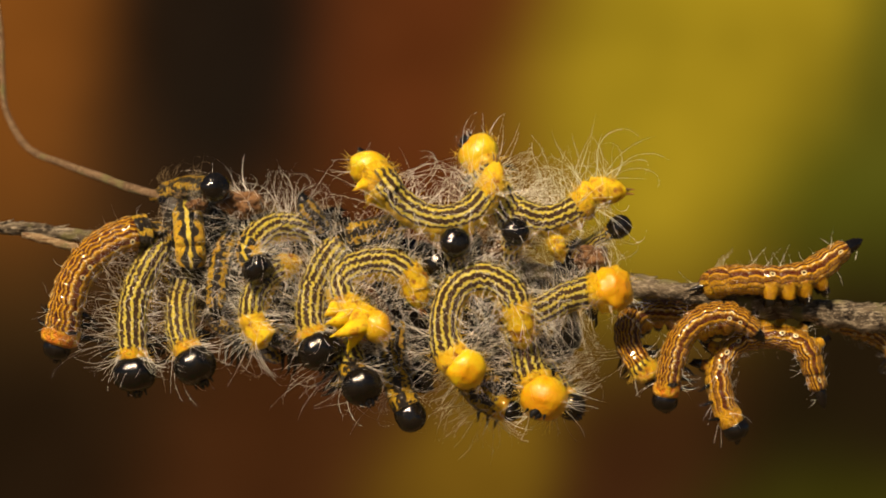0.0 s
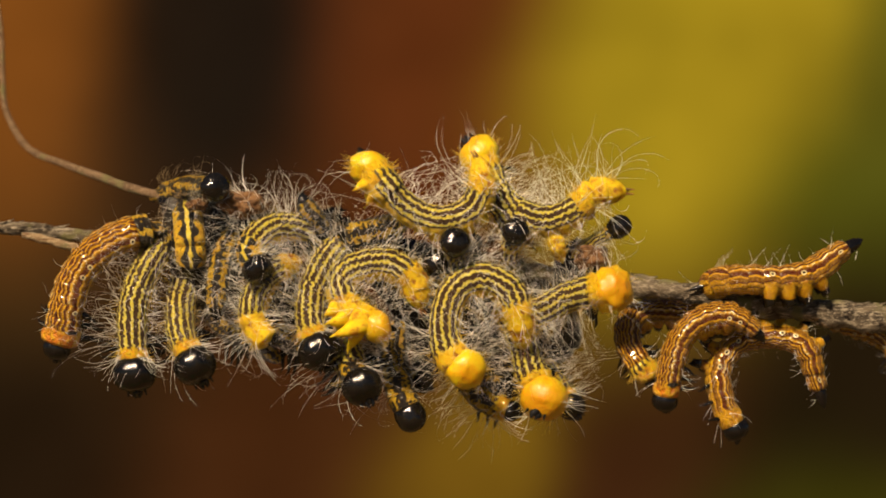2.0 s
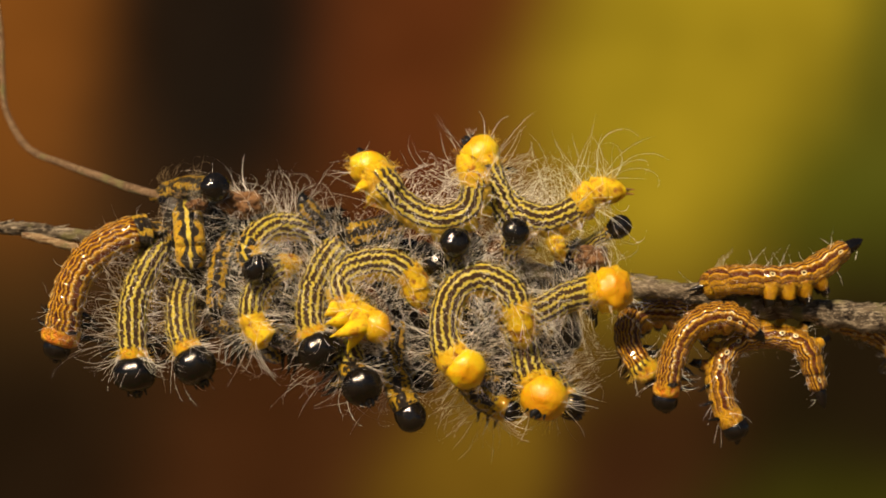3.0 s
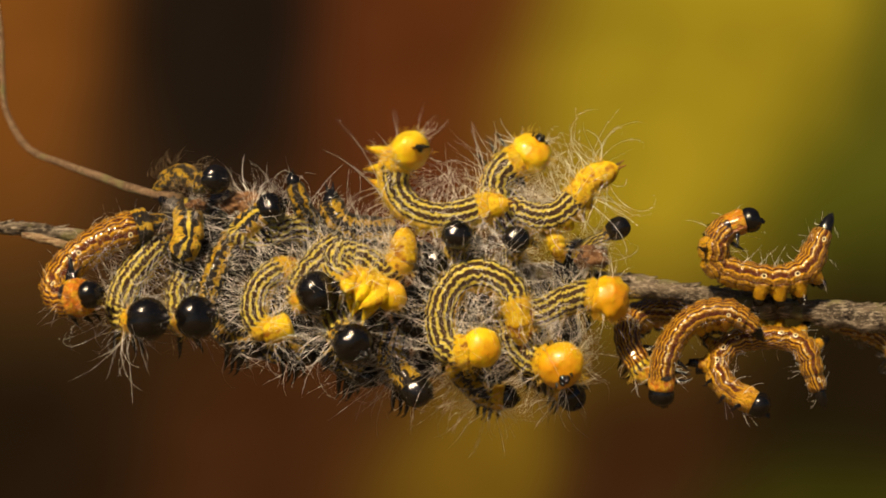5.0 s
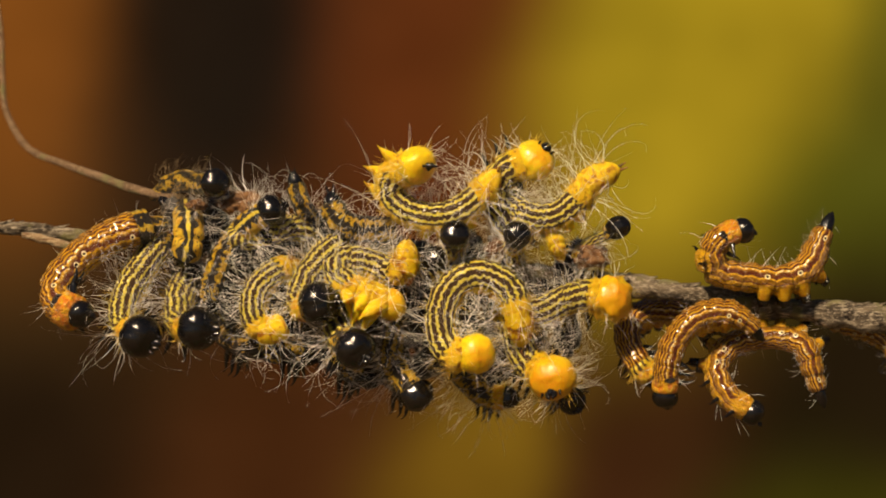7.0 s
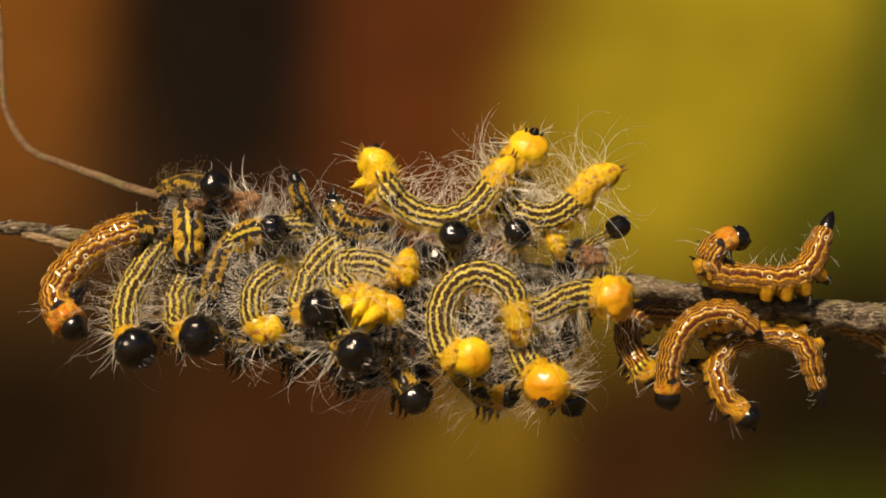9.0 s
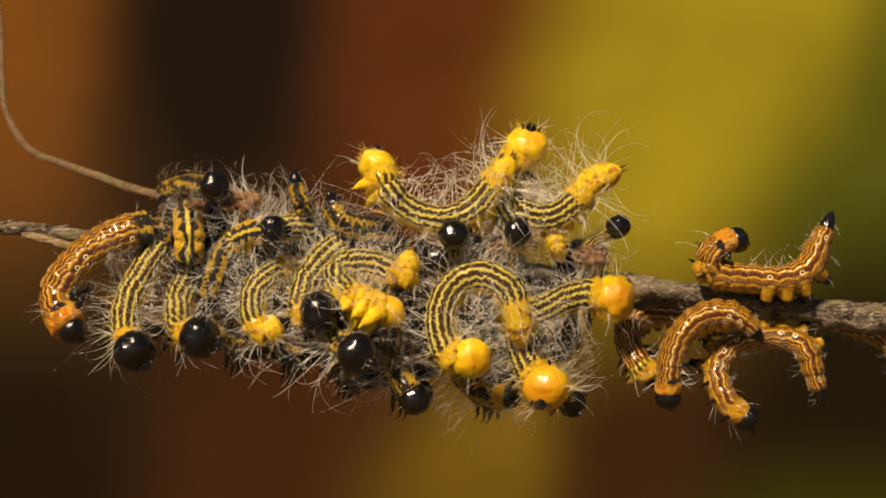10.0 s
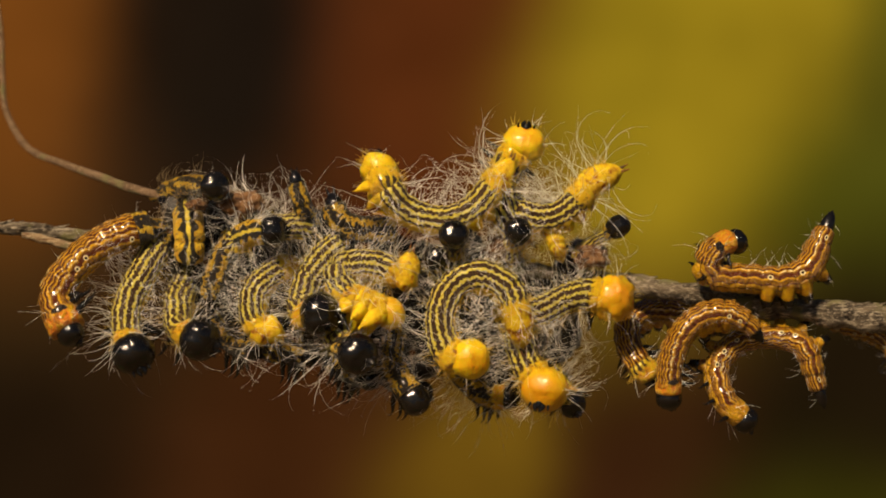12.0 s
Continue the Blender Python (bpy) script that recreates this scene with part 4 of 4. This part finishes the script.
caterpillar("black-and-yellow pied rear of a caterpillar among grey hairs", "shield", 2.6, None, 0,
    [(-44.0, -4, -4.3), (-43.9, -6, -2.1), (-44.0, -7, 1.1), (-44.6, -4, 4.1), (-45.4, 2, 6.6)],
    [(-46.2, -4, -1.7), (-45.2, -6, -0.5), (-44.3, -7, 1.7), (-44.6, -4, 4.1), (-45.4, 2, 6.6)],
    [(-45.0, -4, -3.1), (-44.4, -6, -1.1), (-44.1, -7, 1.5), (-44.6, -4, 4.1), (-45.4, 2, 6.6)], n=6, tail="black", end=1, prolegs=False, hair="short")
caterpillar("yellow pied caterpillar with a black head atop the cluster", "pied", 1.9, "wrinkled", 2.5,
    [(-51.1, 6, 9.6), (-48.8, 4, 10.4), (-46.0, 1, 10.9), (-43.2, -4, 11.0), (-39.6, -9, 10.7)],
    [(-51.1, 6, 10.2), (-48.8, 4, 12.0), (-46.0, 1, 12.7), (-43.0, -4, 11.6), (-39.5, -9, 11.8)],
    [(-51.1, 6, 9.7), (-48.8, 4, 10.6), (-46.0, 1, 11.2), (-43.2, -4, 11.2), (-39.6, -9, 11.0)], n=7, prolegs=False, front=False, hair="wool", collar="pied", tail="pied", end=2)
caterpillar("dark caterpillar tail sticking up, black spiked tip", "pied", 1.7, None, 0,
    [(-24.6, -4, 8.8), (-24.0, -4, 7.4), (-23.0, -3, 6.1), (-21.8, 0, 4.3)],
    [(-26.4, -4, 12.8), (-25.6, -4, 10.0), (-24.6, -4, 7.4), (-23.2, 0, 4.7)],
    [(-26.0, -4, 13.0), (-25.5, -4, 10.2), (-24.5, -4, 7.4), (-23.2, 0, 4.7)], n=6, tail="black", end=1, prolegs=False, hair="short")
caterpillar("pied caterpillar with a black spiked rear end", "pied", 2.3, None, 0,
    [(-17.0, -6, 2.1), (-15.0, -7, 2.5), (-12.2, -6, 3.1), (-8.4, -2, 3.9)],
    [(-19.6, -5, 9.5), (-18.7, -6, 5.8), (-15.8, -6, 3.8), (-9.4, -2, 3.1)],
    [(-19.4, -5, 9.0), (-18.3, -6, 5.4), (-15.4, -6, 3.7), (-9.4, -2, 3.1)], n=8, tail="black", end=1, prolegs=False, hair="short")
caterpillar("hairy lemon-striped caterpillar bent in a U, yellow head", "lemon", 2.6, "lemon", 3.35,
    keys=[
        (0, [(9.0, -8, 13.4), (8.0, -8, 10.1), (5.3, -8, 6.8), (0.9, -8, 5.1), (-3.7, -8, 5.6), (-7.5, -9, 8.1), (-10.2, -10, 11.3), (-12.9, -7, 14.2)]),
        (1.6, [(9.0, -8, 13.4), (8.0, -8, 10.1), (5.3, -8, 6.8), (0.9, -8, 5.1), (-3.7, -8, 5.6), (-7.5, -9, 8.1), (-10.2, -10, 11.3), (-12.9, -7, 14.2)]),
        (2.4, [(3.9, -9, 15.0), (5.7, -9, 11.4), (4.7, -8, 7.2), (0.9, -8, 5.1), (-3.7, -8, 5.6), (-7.5, -9, 8.1), (-10.2, -10, 11.3), (-12.9, -7, 14.2)]),
        (4.5, [(3.9, -9, 15.0), (5.7, -9, 11.4), (4.7, -8, 7.2), (0.9, -8, 5.1), (-3.7, -8, 5.6), (-7.5, -9, 8.1), (-10.2, -10, 11.3), (-12.9, -7, 14.2)]),
        (4.8, [(8.6, -8, 14.3), (7.7, -8, 10.9), (5.3, -8, 7.2), (0.9, -8, 5.4), (-3.5, -8, 6.0), (-7.1, -9, 8.7), (-9.7, -10, 13.0), (-11.4, -8, 16.3)]),
        (5, [(9.8, -9, 7.7), (6.5, -8, 7.0), (2.6, -8, 5.8), (-1.9, -8, 5.6), (-6.1, -8, 7.2), (-8.4, -8, 10.7), (-8.2, -9, 14.8), (-5.7, -11, 16.9)]),
        (5.2, [(9.0, -9, 8.7), (5.7, -8, 7.4), (1.8, -8, 6.0), (-2.7, -8, 5.6), (-6.9, -8, 7.0), (-9.2, -8, 10.1), (-8.2, -9, 13.6), (-4.6, -11, 15.5)]),
        (5.6, [(8.6, -9, 9.9), (5.3, -8, 7.8), (1.6, -8, 6.1), (-2.8, -8, 5.7), (-7.1, -8, 7.1), (-9.4, -8, 9.9), (-8.4, -9, 13.0), (-4.5, -11, 14.6)]),
        (6.5, [(8.6, -9, 9.9), (5.3, -8, 7.8), (1.6, -8, 6.1), (-2.8, -8, 5.7), (-7.1, -8, 7.1), (-9.4, -8, 9.9), (-8.4, -9, 13.0), (-4.5, -11, 14.6)]),
        (7.2, [(8.6, -9, 13.0), (6.5, -8, 9.7), (3.0, -8, 6.6), (-1.6, -8, 5.4), (-6.5, -8, 6.6), (-9.2, -8, 9.3), (-8.6, -9, 12.6), (-4.7, -11, 14.2)]),
        (8.2, [(10.6, -8, 14.0), (8.1, -8, 10.7), (5.3, -8, 7.3), (0.9, -8, 5.3), (-4.0, -8, 5.8), (-8.0, -9, 8.1), (-10.2, -10, 11.3), (-10.2, -8, 14.7)]),
        (9, [(11.2, -8, 14.6), (8.7, -8, 11.5), (5.5, -8, 7.4), (0.9, -8, 5.1), (-4.0, -8, 5.7), (-7.9, -9, 8.2), (-10.4, -10, 11.4), (-11.5, -7, 14.6)]),
        (12, [(11.0, -8, 14.1), (8.6, -8, 10.9), (5.5, -8, 7.1), (0.9, -8, 5.0), (-4.0, -8, 5.6), (-7.8, -9, 7.9), (-10.0, -10, 10.9), (-11.0, -7, 13.7)])],
    arch=-1.5, legs="prong", collar="gold_front", collars=1, leg_size=0.72, turn=15, swell=1.06)
caterpillar("hairy caterpillar rearing up with a round yellow head", "lemon", 2.6, "lemon", 3.4,
    keys=[
        (0, [(14.6, 0, 2.1), (12.3, -3, 4.9), (10.5, -4, 8.2), (8.3, -2, 12.5), (6.3, 0, 17.1)]),
        (2.4, [(14.6, 0, 2.1), (12.1, -3, 5.1), (10.3, -4, 8.2), (8.2, -2, 12.5), (6.5, 0, 16.9)]),
        (4.5, [(14.6, 0, 2.1), (12.1, -3, 5.1), (10.3, -4, 8.2), (8.2, -2, 12.5), (6.5, 0, 16.9)]),
        (4.8, [(14.6, 0, 2.1), (12.3, -3, 5.1), (10.7, -5, 8.8), (10.1, -5, 13.9), (10.7, -4, 18.9)]),
        (5, [(14.6, 0, 2.1), (11.4, -3, 4.9), (8.9, -5, 9.0), (10.1, -5, 13.5), (15.4, -5, 16.7)]),
        (5.2, [(14.6, 0, 2.1), (11.1, -3, 5.1), (8.1, -5, 9.2), (9.9, -5, 13.3), (16.2, -5, 15.5)]),
        (5.6, [(14.6, 0, 2.1), (11.1, -3, 5.1), (8.1, -5, 9.4), (10.3, -5, 13.4), (16.4, -5, 15.3)]),
        (7.2, [(14.6, 0, 2.1), (11.3, -3, 5.1), (8.7, -5, 9.4), (10.7, -5, 13.4), (15.9, -5, 15.5)]),
        (8.2, [(14.6, 0, 2.1), (11.7, -3, 5.1), (9.7, -5, 9.2), (11.1, -5, 13.7), (15.2, -5, 17.1)]),
        (9, [(14.6, 0, 2.1), (11.9, -3, 4.9), (10.1, -5, 9.0), (11.2, -5, 13.7), (15.0, -5, 17.5)]),
        (10, [(14.6, 0, 2.1), (11.9, -3, 4.9), (10.1, -5, 9.0), (11.2, -5, 13.7), (14.8, -5, 18.1)]),
        (12, [(14.6, 0, 2.1), (11.9, -3, 4.9), (10.1, -5, 9.0), (11.0, -5, 13.9), (14.2, -5, 18.5)])],
    arch=-0.5, n=11, collar="gold_front", collars=1, prolegs=False, turn=30, swell=1.06)
caterpillar("hairy lemon-striped caterpillar with a pointed yellow rear raised", "lemon", 2.5, None, 0,
    [(30.4, -6, 10.1), (26.2, -6, 9.9), (23.5, -6, 7.4), (19.1, -6, 5.2), (14.4, -5, 6.0), (11.1, -2, 8.5)],
    [(29.2, -6, 13.6), (25.6, -6, 11.7), (22.8, -6, 8.2), (19.3, -6, 5.6), (14.6, -5, 6.0), (11.1, -2, 8.5)],
    [(29.6, -6, 13.3), (25.8, -6, 11.5), (22.9, -6, 8.0), (19.3, -6, 5.6), (14.6, -5, 6.0), (11.1, -2, 8.5)], arch=-0.7, end=4, n=11)
caterpillar("hairy lemon-striped caterpillar coiled in a ring, yellow head", "lemon", 2.6, "lemon", 3.3,
    [(13.8, -9, -15.6), (13.1, -10, -11.1), (11.3, -10, -6.9), (6.9, -10, -4.8), (2.5, -10, -6.5), (0.4, -10, -11.1), (0.4, -10, -16.0), (1.9, -11, -19.1), (3.9, -12, -20.7)],
    [(13.5, -9, -15.1), (12.9, -10, -10.7), (11.3, -10, -6.5), (6.6, -10, -4.2), (2.1, -10, -5.8), (-0.4, -10, -10.5), (-0.1, -10, -15.3), (2.0, -11, -17.9), (6.1, -12, -17.6)],
    [(13.5, -9, -15.4), (12.8, -10, -10.9), (11.2, -10, -6.7), (6.7, -10, -4.4), (2.1, -10, -6.0), (-0.4, -10, -10.7), (-0.1, -10, -15.7), (1.8, -11, -18.4), (4.8, -12, -18.9)],
    arch=0.45, n=15, end=3, collar="gold_front", collars=1, flick=(4.6, 5.0), mouth=False, swell=1.06)
caterpillar("hairy striped caterpillar hanging down, large round orange head", "lemon", 2.6, "orange", 3.9,
    [(10.4, -3, -9.7), (13.0, -4, -13.8), (14.4, -5, -17.7), (15.2, -7, -21.1), (17.5, -9, -25.7)],
    [(10.4, -3, -9.7), (12.3, -4, -13.8), (13.3, -5, -17.1), (15.4, -7, -19.6), (19.6, -10, -21.1)],
    [(10.4, -3, -9.7), (12.7, -4, -13.8), (13.6, -5, -17.3), (14.9, -7, -20.4), (17.8, -9, -23.9)], arch=0.2, n=11, collar="gold_front", collars=1, prolegs=False, flick=(4.6, 5.0), long_head=1.12, turn=-48, swell=1.06)
caterpillar("hairy striped caterpillar reaching towards the bare twig, orange head", "lemon", 2.6, "ragged", 3.5,
    [(14.4, -3, -11.7), (17.9, -5, -10.3), (21.3, -6, -8.5), (25.0, -7, -7.4), (29.2, -8, -7.1)],
    [(14.4, -3, -11.7), (17.9, -5, -10.6), (21.2, -6, -9.0), (24.6, -7, -8.0), (28.9, -8, -8.7)],
    [(14.4, -3, -11.7), (17.9, -5, -10.4), (21.2, -6, -8.8), (24.6, -7, -7.8), (29.5, -8, -8.6)], n=11, arch=0.2, collar="gold_front", collars=1, prolegs=False, mouth=False, long_head=1.12, swell=1.06)
caterpillar("hairy lemon-striped caterpillar arched, soft yellow legs", "lemon", 2.5, "orange", 2.8,
    [(-4.1, -9, -8.9), (-5.3, -9, -5.0), (-8.7, -9, -2.4), (-13.1, -9, -2.4), (-16.9, -9, -4.3), (-17.5, -10, -7.9), (-15.2, -12, -11.2), (-11.3, -13, -13.3)],
    [(-6.5, -9, 1.3), (-7.1, -9, -2.6), (-10.2, -8, -3.6), (-14.1, -8, -1.7), (-18.0, -9, -1.7), (-17.8, -10, -4.4), (-14.0, -12, -6.5), (-9.0, -11, -8.7)],
    [(-5.9, -9, -1.7), (-6.7, -9, -4.6), (-9.8, -8, -3.2), (-14.1, -8, -2.3), (-18.0, -9, -3.2), (-17.5, -10, -6.5), (-13.8, -12, -8.9), (-9.2, -11, -10.8)],
    arch=(0.6, -0.3), lean=((0, -1, 0.25), (0, 0.45, 1)), legs="prong", collar="yellow", collars=3, leg_size=1.15, n=14, flick=(4.5, 4.85), end=3)
caterpillar("hairy striped caterpillar hanging, glossy black head and yellow collar", "lemon", 2.6, "black", 3.7,
    [(-17.7, -4, 1.1), (-20.1, -6, -1.7), (-22.0, -7, -5.6), (-23.2, -8, -10.2), (-22.9, -9, -13.9), (-21.3, -10, -17.6)],
    [(-17.7, -4, 1.1), (-20.5, -6, -0.9), (-23.0, -7, -4.0), (-24.7, -8, -7.0), (-24.2, -10, -9.1), (-21.5, -12, -8.4)],
    [(-17.7, -4, 1.1), (-20.3, -6, -0.9), (-22.8, -7, -4.3), (-24.5, -8, -8.5), (-24.0, -10, -11.1), (-21.1, -12, -11.0)], arch=0.35, tail="pied", end=1, collar="hood", n=12, flick=(4.5, 4.85))
caterpillar("small hairy yellow-striped caterpillar curled up", "lemon", 2.3, "black", 1.3,
    [(-26.2, -4, -2.4), (-30.0, -6, -4.0), (-32.7, -7, -7.8), (-33.3, -8, -11.9), (-31.4, -9, -15.0), (-29.8, -9, -15.4)],
    [(-26.2, -4, -2.9), (-29.4, -6, -4.0), (-32.3, -7, -6.8), (-33.0, -8, -11.3), (-30.6, -9, -14.2), (-26.6, -9, -13.0)],
    [(-26.2, -4, -2.7), (-29.6, -6, -4.0), (-32.7, -7, -7.0), (-33.2, -8, -11.3), (-31.2, -9, -14.4), (-28.0, -9, -13.0)], arch=0.5, collar="yellow", collars=3, n=11, flick=(4.5, 4.85))
caterpillar("black-and-yellow pied caterpillar between grey hairs", "pied", 1.9, None, 0,
    [(-39.5, -6, -11.7), (-39.4, -7, -8.6), (-39.2, -7, -4.8), (-38.4, -5, -0.7), (-37.3, -1, 2.1)],
    [(-40.1, -6, -10.6), (-40.6, -7, -7.4), (-39.8, -7, -4.4), (-38.4, -5, -0.7), (-37.3, -1, 2.1)],
    [(-39.9, -6, -9.8), (-40.4, -7, -7.0), (-39.6, -7, -4.2), (-38.4, -5, -0.7), (-37.3, -1, 2.1)], n=8, tail="black", end=1, prolegs=False)
caterpillar("caterpillar hanging underneath, large glossy black head", "lemon", 2.8, "black", 3.4,
    [(-18.4, 0, -11.9), (-17.6, -4, -15.8), (-16.3, -7, -19.6), (-14.0, -11, -23.7)],
    [(-18.4, 0, -9.9), (-18.4, -4, -12.3), (-17.8, -9, -14.6), (-15.2, -15, -16.6)],
    [(-18.4, 0, -10.9), (-18.2, -4, -13.8), (-17.6, -9, -16.1), (-14.7, -15, -17.8)], n=8, arch=0.2, collar="pied", splay=70, leg_size=1.35, flick=(4.5, 4.85))
caterpillar("pied caterpillar hanging underneath, wrinkled black head", "pied", 2.5, "wrinkled", 2.6,
    [(-8.4, 2, -15.0), (-8.6, -1, -18.9), (-8.1, -3, -22.9), (-7.3, -4, -25.7), (-5.7, -5, -29.2)],
    [(-8.4, 2, -15.0), (-8.6, -1, -18.4), (-7.7, -3, -21.3), (-6.5, -4, -22.9), (-4.8, -5, -25.2)],
    [(-8.4, 2, -15.0), (-8.6, -1, -18.4), (-7.8, -3, -21.8), (-6.7, -4, -23.7), (-5.0, -5, -26.2)],
    n=8, prolegs=False, front=False, mouth=False, long_head=1.3, collar="pied", collars=2, tail="pied", end=1)
caterpillar("striped caterpillar in the shade underneath the cluster", "pied", 2.2, "black", 1.8,
    [(1.6, 2, -20.0), (4.6, 1, -24.0), (7.6, 0, -26.9), (12.1, -1, -28.6)],
    [(1.6, 2, -20.0), (4.6, 1, -23.5), (7.6, 0, -25.9), (11.6, -1, -26.3)], n=8, front=True, prolegs=False)
caterpillar("black head peering out behind the orange head", "lemon", 2.2, "black", 2.4,
    [(17.7, 3, -20.0), (19.6, 1, -23.0), (21.2, -1, -25.8), (22.6, -3, -27.7)],
    [(17.7, 3, -20.0), (19.6, 1, -22.5), (21.2, -1, -24.8), (22.6, -4, -26.3)],
    [(17.7, 3, -20.0), (19.6, 1, -22.8), (21.2, -1, -25.2), (22.6, -4, -27.1)], n=8)
caterpillar("small pied caterpillar in the fuzz underneath", "pied", 1.5, None, 0,
    [(-7.7, -6, -19.6), (-8.0, -6, -16.7), (-7.9, -4, -13.3)], [(-10.3, -6, -19.6), (-9.7, -6, -17.2), (-8.9, -4, -13.8)], [(-9.3, -6, -20.1), (-8.9, -6, -17.5), (-8.5, -4, -13.8)], n=5, tail="pied", prolegs=False)
for line, size in (
    ([(-24.7, 5, -16.1), (-20.6, 4, -19.3), (-17.0, 2, -21.5), (-13.2, 0, -23.1)], 1.9),
    ([(-14.6, 5, -20.1), (-10.5, 4, -22.3), (-7.2, 3, -24.3), (-3.6, 1, -25.4)], 2.0),
    ([(0.6, 6, -20.2), (4.6, 4, -23.3), (7.9, 3, -25.1), (11.4, 1, -26.4)], 1.9),
    ([(-43.0, 5, -11.0), (-40.0, 3, -14.5), (-36.8, 1, -16.8), (-33.4, -1, -18.0)], 1.7),
    ([(-33.8, 5, -13.0), (-30.6, 3, -16.3), (-27.0, 1, -18.3), (-23.6, -1, -19.2)], 1.6),
):
    caterpillar("dark hairy caterpillar underneath, black hooked legs hanging", "pied", 2.0, "black", size,
        [(x, y, z + 1.8) for x, y, z in line], [(x, y, z + 0.3) for x, y, z in line], line,
        n=8, lean=(0, -0.35, 1), hair="wool", prolegs=False, arch=0.0, collar="pied", splay=18, leg_size=1.6)
# filler body whose black skin stands for the shade under the twig
caterpillar("hairy filler caterpillar hanging under the twig, blackened as shade", "shade", 2.0, None, 0, [(-29.9, 0, -19.1), (-33.3, 1, -16.5), (-36.1, 2, -13.5), (-38.5, 4, -9.5)], n=7, prolegs=False, end=1, tail="pied", hair="wool")
for label, dots, size in (
    ("hairy caterpillar facing outward, round black head", ([(1.6, -2, -2.9), (1.9, -8, -0.7), (2.1, -13, 1.1)], [(1.6, -2, -2.9), (2.1, -8, 0.1), (2.3, -13, 2.4)], [(1.6, -2, -2.9), (1.8, -8, 0.1), (1.9, -13, 2.4)]), 2.5),
    ("hairy caterpillar with a dull black head", ([(1.6, 0, -5.9), (0.1, -4, -4.1), (-1.2, -8, -2.3)], [(1.6, 0, -5.9), (0.0, -4, -3.9), (-1.4, -8, -1.9)], [(1.6, 0, -5.9), (0.0, -4, -3.9), (-1.2, -8, -1.5)]), 2.2),
    ("hairy caterpillar facing outward, glossy black head", ([(11.5, -2, -1.4), (12.0, -6, 0.9), (12.5, -11, 3.0)], [(12.0, -2, -1.9), (12.3, -6, 0.1), (12.7, -11, 2.0)], [(12.0, -2, -1.4), (12.4, -6, 1.1), (12.9, -11, 3.0)]), 2.3),
    ("thin-necked caterpillar holding its black head out", ([(23.5, -2, -0.9), (26.6, -3, 1.3), (30.9, -4, 3.9)], [(23.5, -2, -0.9), (26.4, -3, 1.3), (30.7, -4, 3.7)], [(23.5, -2, -0.9), (26.4, -3, 1.3), (30.7, -4, 3.9)]), 1.9),
):
    caterpillar(label, "lemon", 1.9 if size != 1.9 else 1.2, "wrinkled", size, dots[0], dots[1], dots[2], n=6, prolegs=False, front=False, collar="pied", end=0, mouth=size != 1.9, long_head=1.0 if size != 1.9 else 1.4)
# added deeper bodies that fill the cluster round the twig, blackened to stand for its shade
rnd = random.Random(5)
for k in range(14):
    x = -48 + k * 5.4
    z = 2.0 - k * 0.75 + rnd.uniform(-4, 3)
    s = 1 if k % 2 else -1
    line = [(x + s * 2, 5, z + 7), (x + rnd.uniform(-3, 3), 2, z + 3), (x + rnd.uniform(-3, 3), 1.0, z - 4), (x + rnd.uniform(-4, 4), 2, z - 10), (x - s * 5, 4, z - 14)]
    caterpillar("hairy filler caterpillar deep in the cluster, blackened as shade, mostly hidden", "shade", 2.4, None, 0, line, n=9, hair="wool", prolegs=False, end=1, tail="black")
caterpillar("soft yellow rear end hanging among pale hairs", "yellow", 1.55, None, 0, [(20.4, -5, -0.9), (19.9, -6, 0.5), (19.2, -5, 2.3), (17.8, -1, 4.3)], n=4, prolegs=False, hair="short", end=1)
# added body, no separate animal: stands for the hoop's dark shaded underside
caterpillar("added black body standing for the shaded underside of the striped hoop", "shade", 2.2, None, 0, [(-26.1, -1, 0.3), (-29.9, -4, -0.5), (-34.1, -4, -0.9), (-37.9, 0, 0.1)], n=7, prolegs=False, hair="short", tail="black", end=1)
scrap("crumpled brown dried skin among hairs", *(25.9, -2, -1.3), 3.4, SCRAP, 3)
scrap("brown dried skin on the twig top", *(-34.8, -5, 7.8), 3.6, SCRAP, 5)
scrap("torn brown dried skin between caterpillars", *(10.0, -3, 0.3), 3.0, SCRAP, 8)
scrap("small dried skin by the tendril", *(-43.0, -7, 7.6), 1.7, SCRAP, 11)


def motions():
    for body, keyed, keys, shape in CRAWLERS:
        if len(keys) == 1:
            continue
        rows = {k: [] for k, _ in keyed}
        for t, line in eased(keys):
            frames, _ = body_frames(line, *shape)
            for k in rows:
                rows[k].append((t, Matrix.Translation(-body.location) @ frames[k]))
        for k, ob in keyed:
            walk(ob, rows[k])


motions()
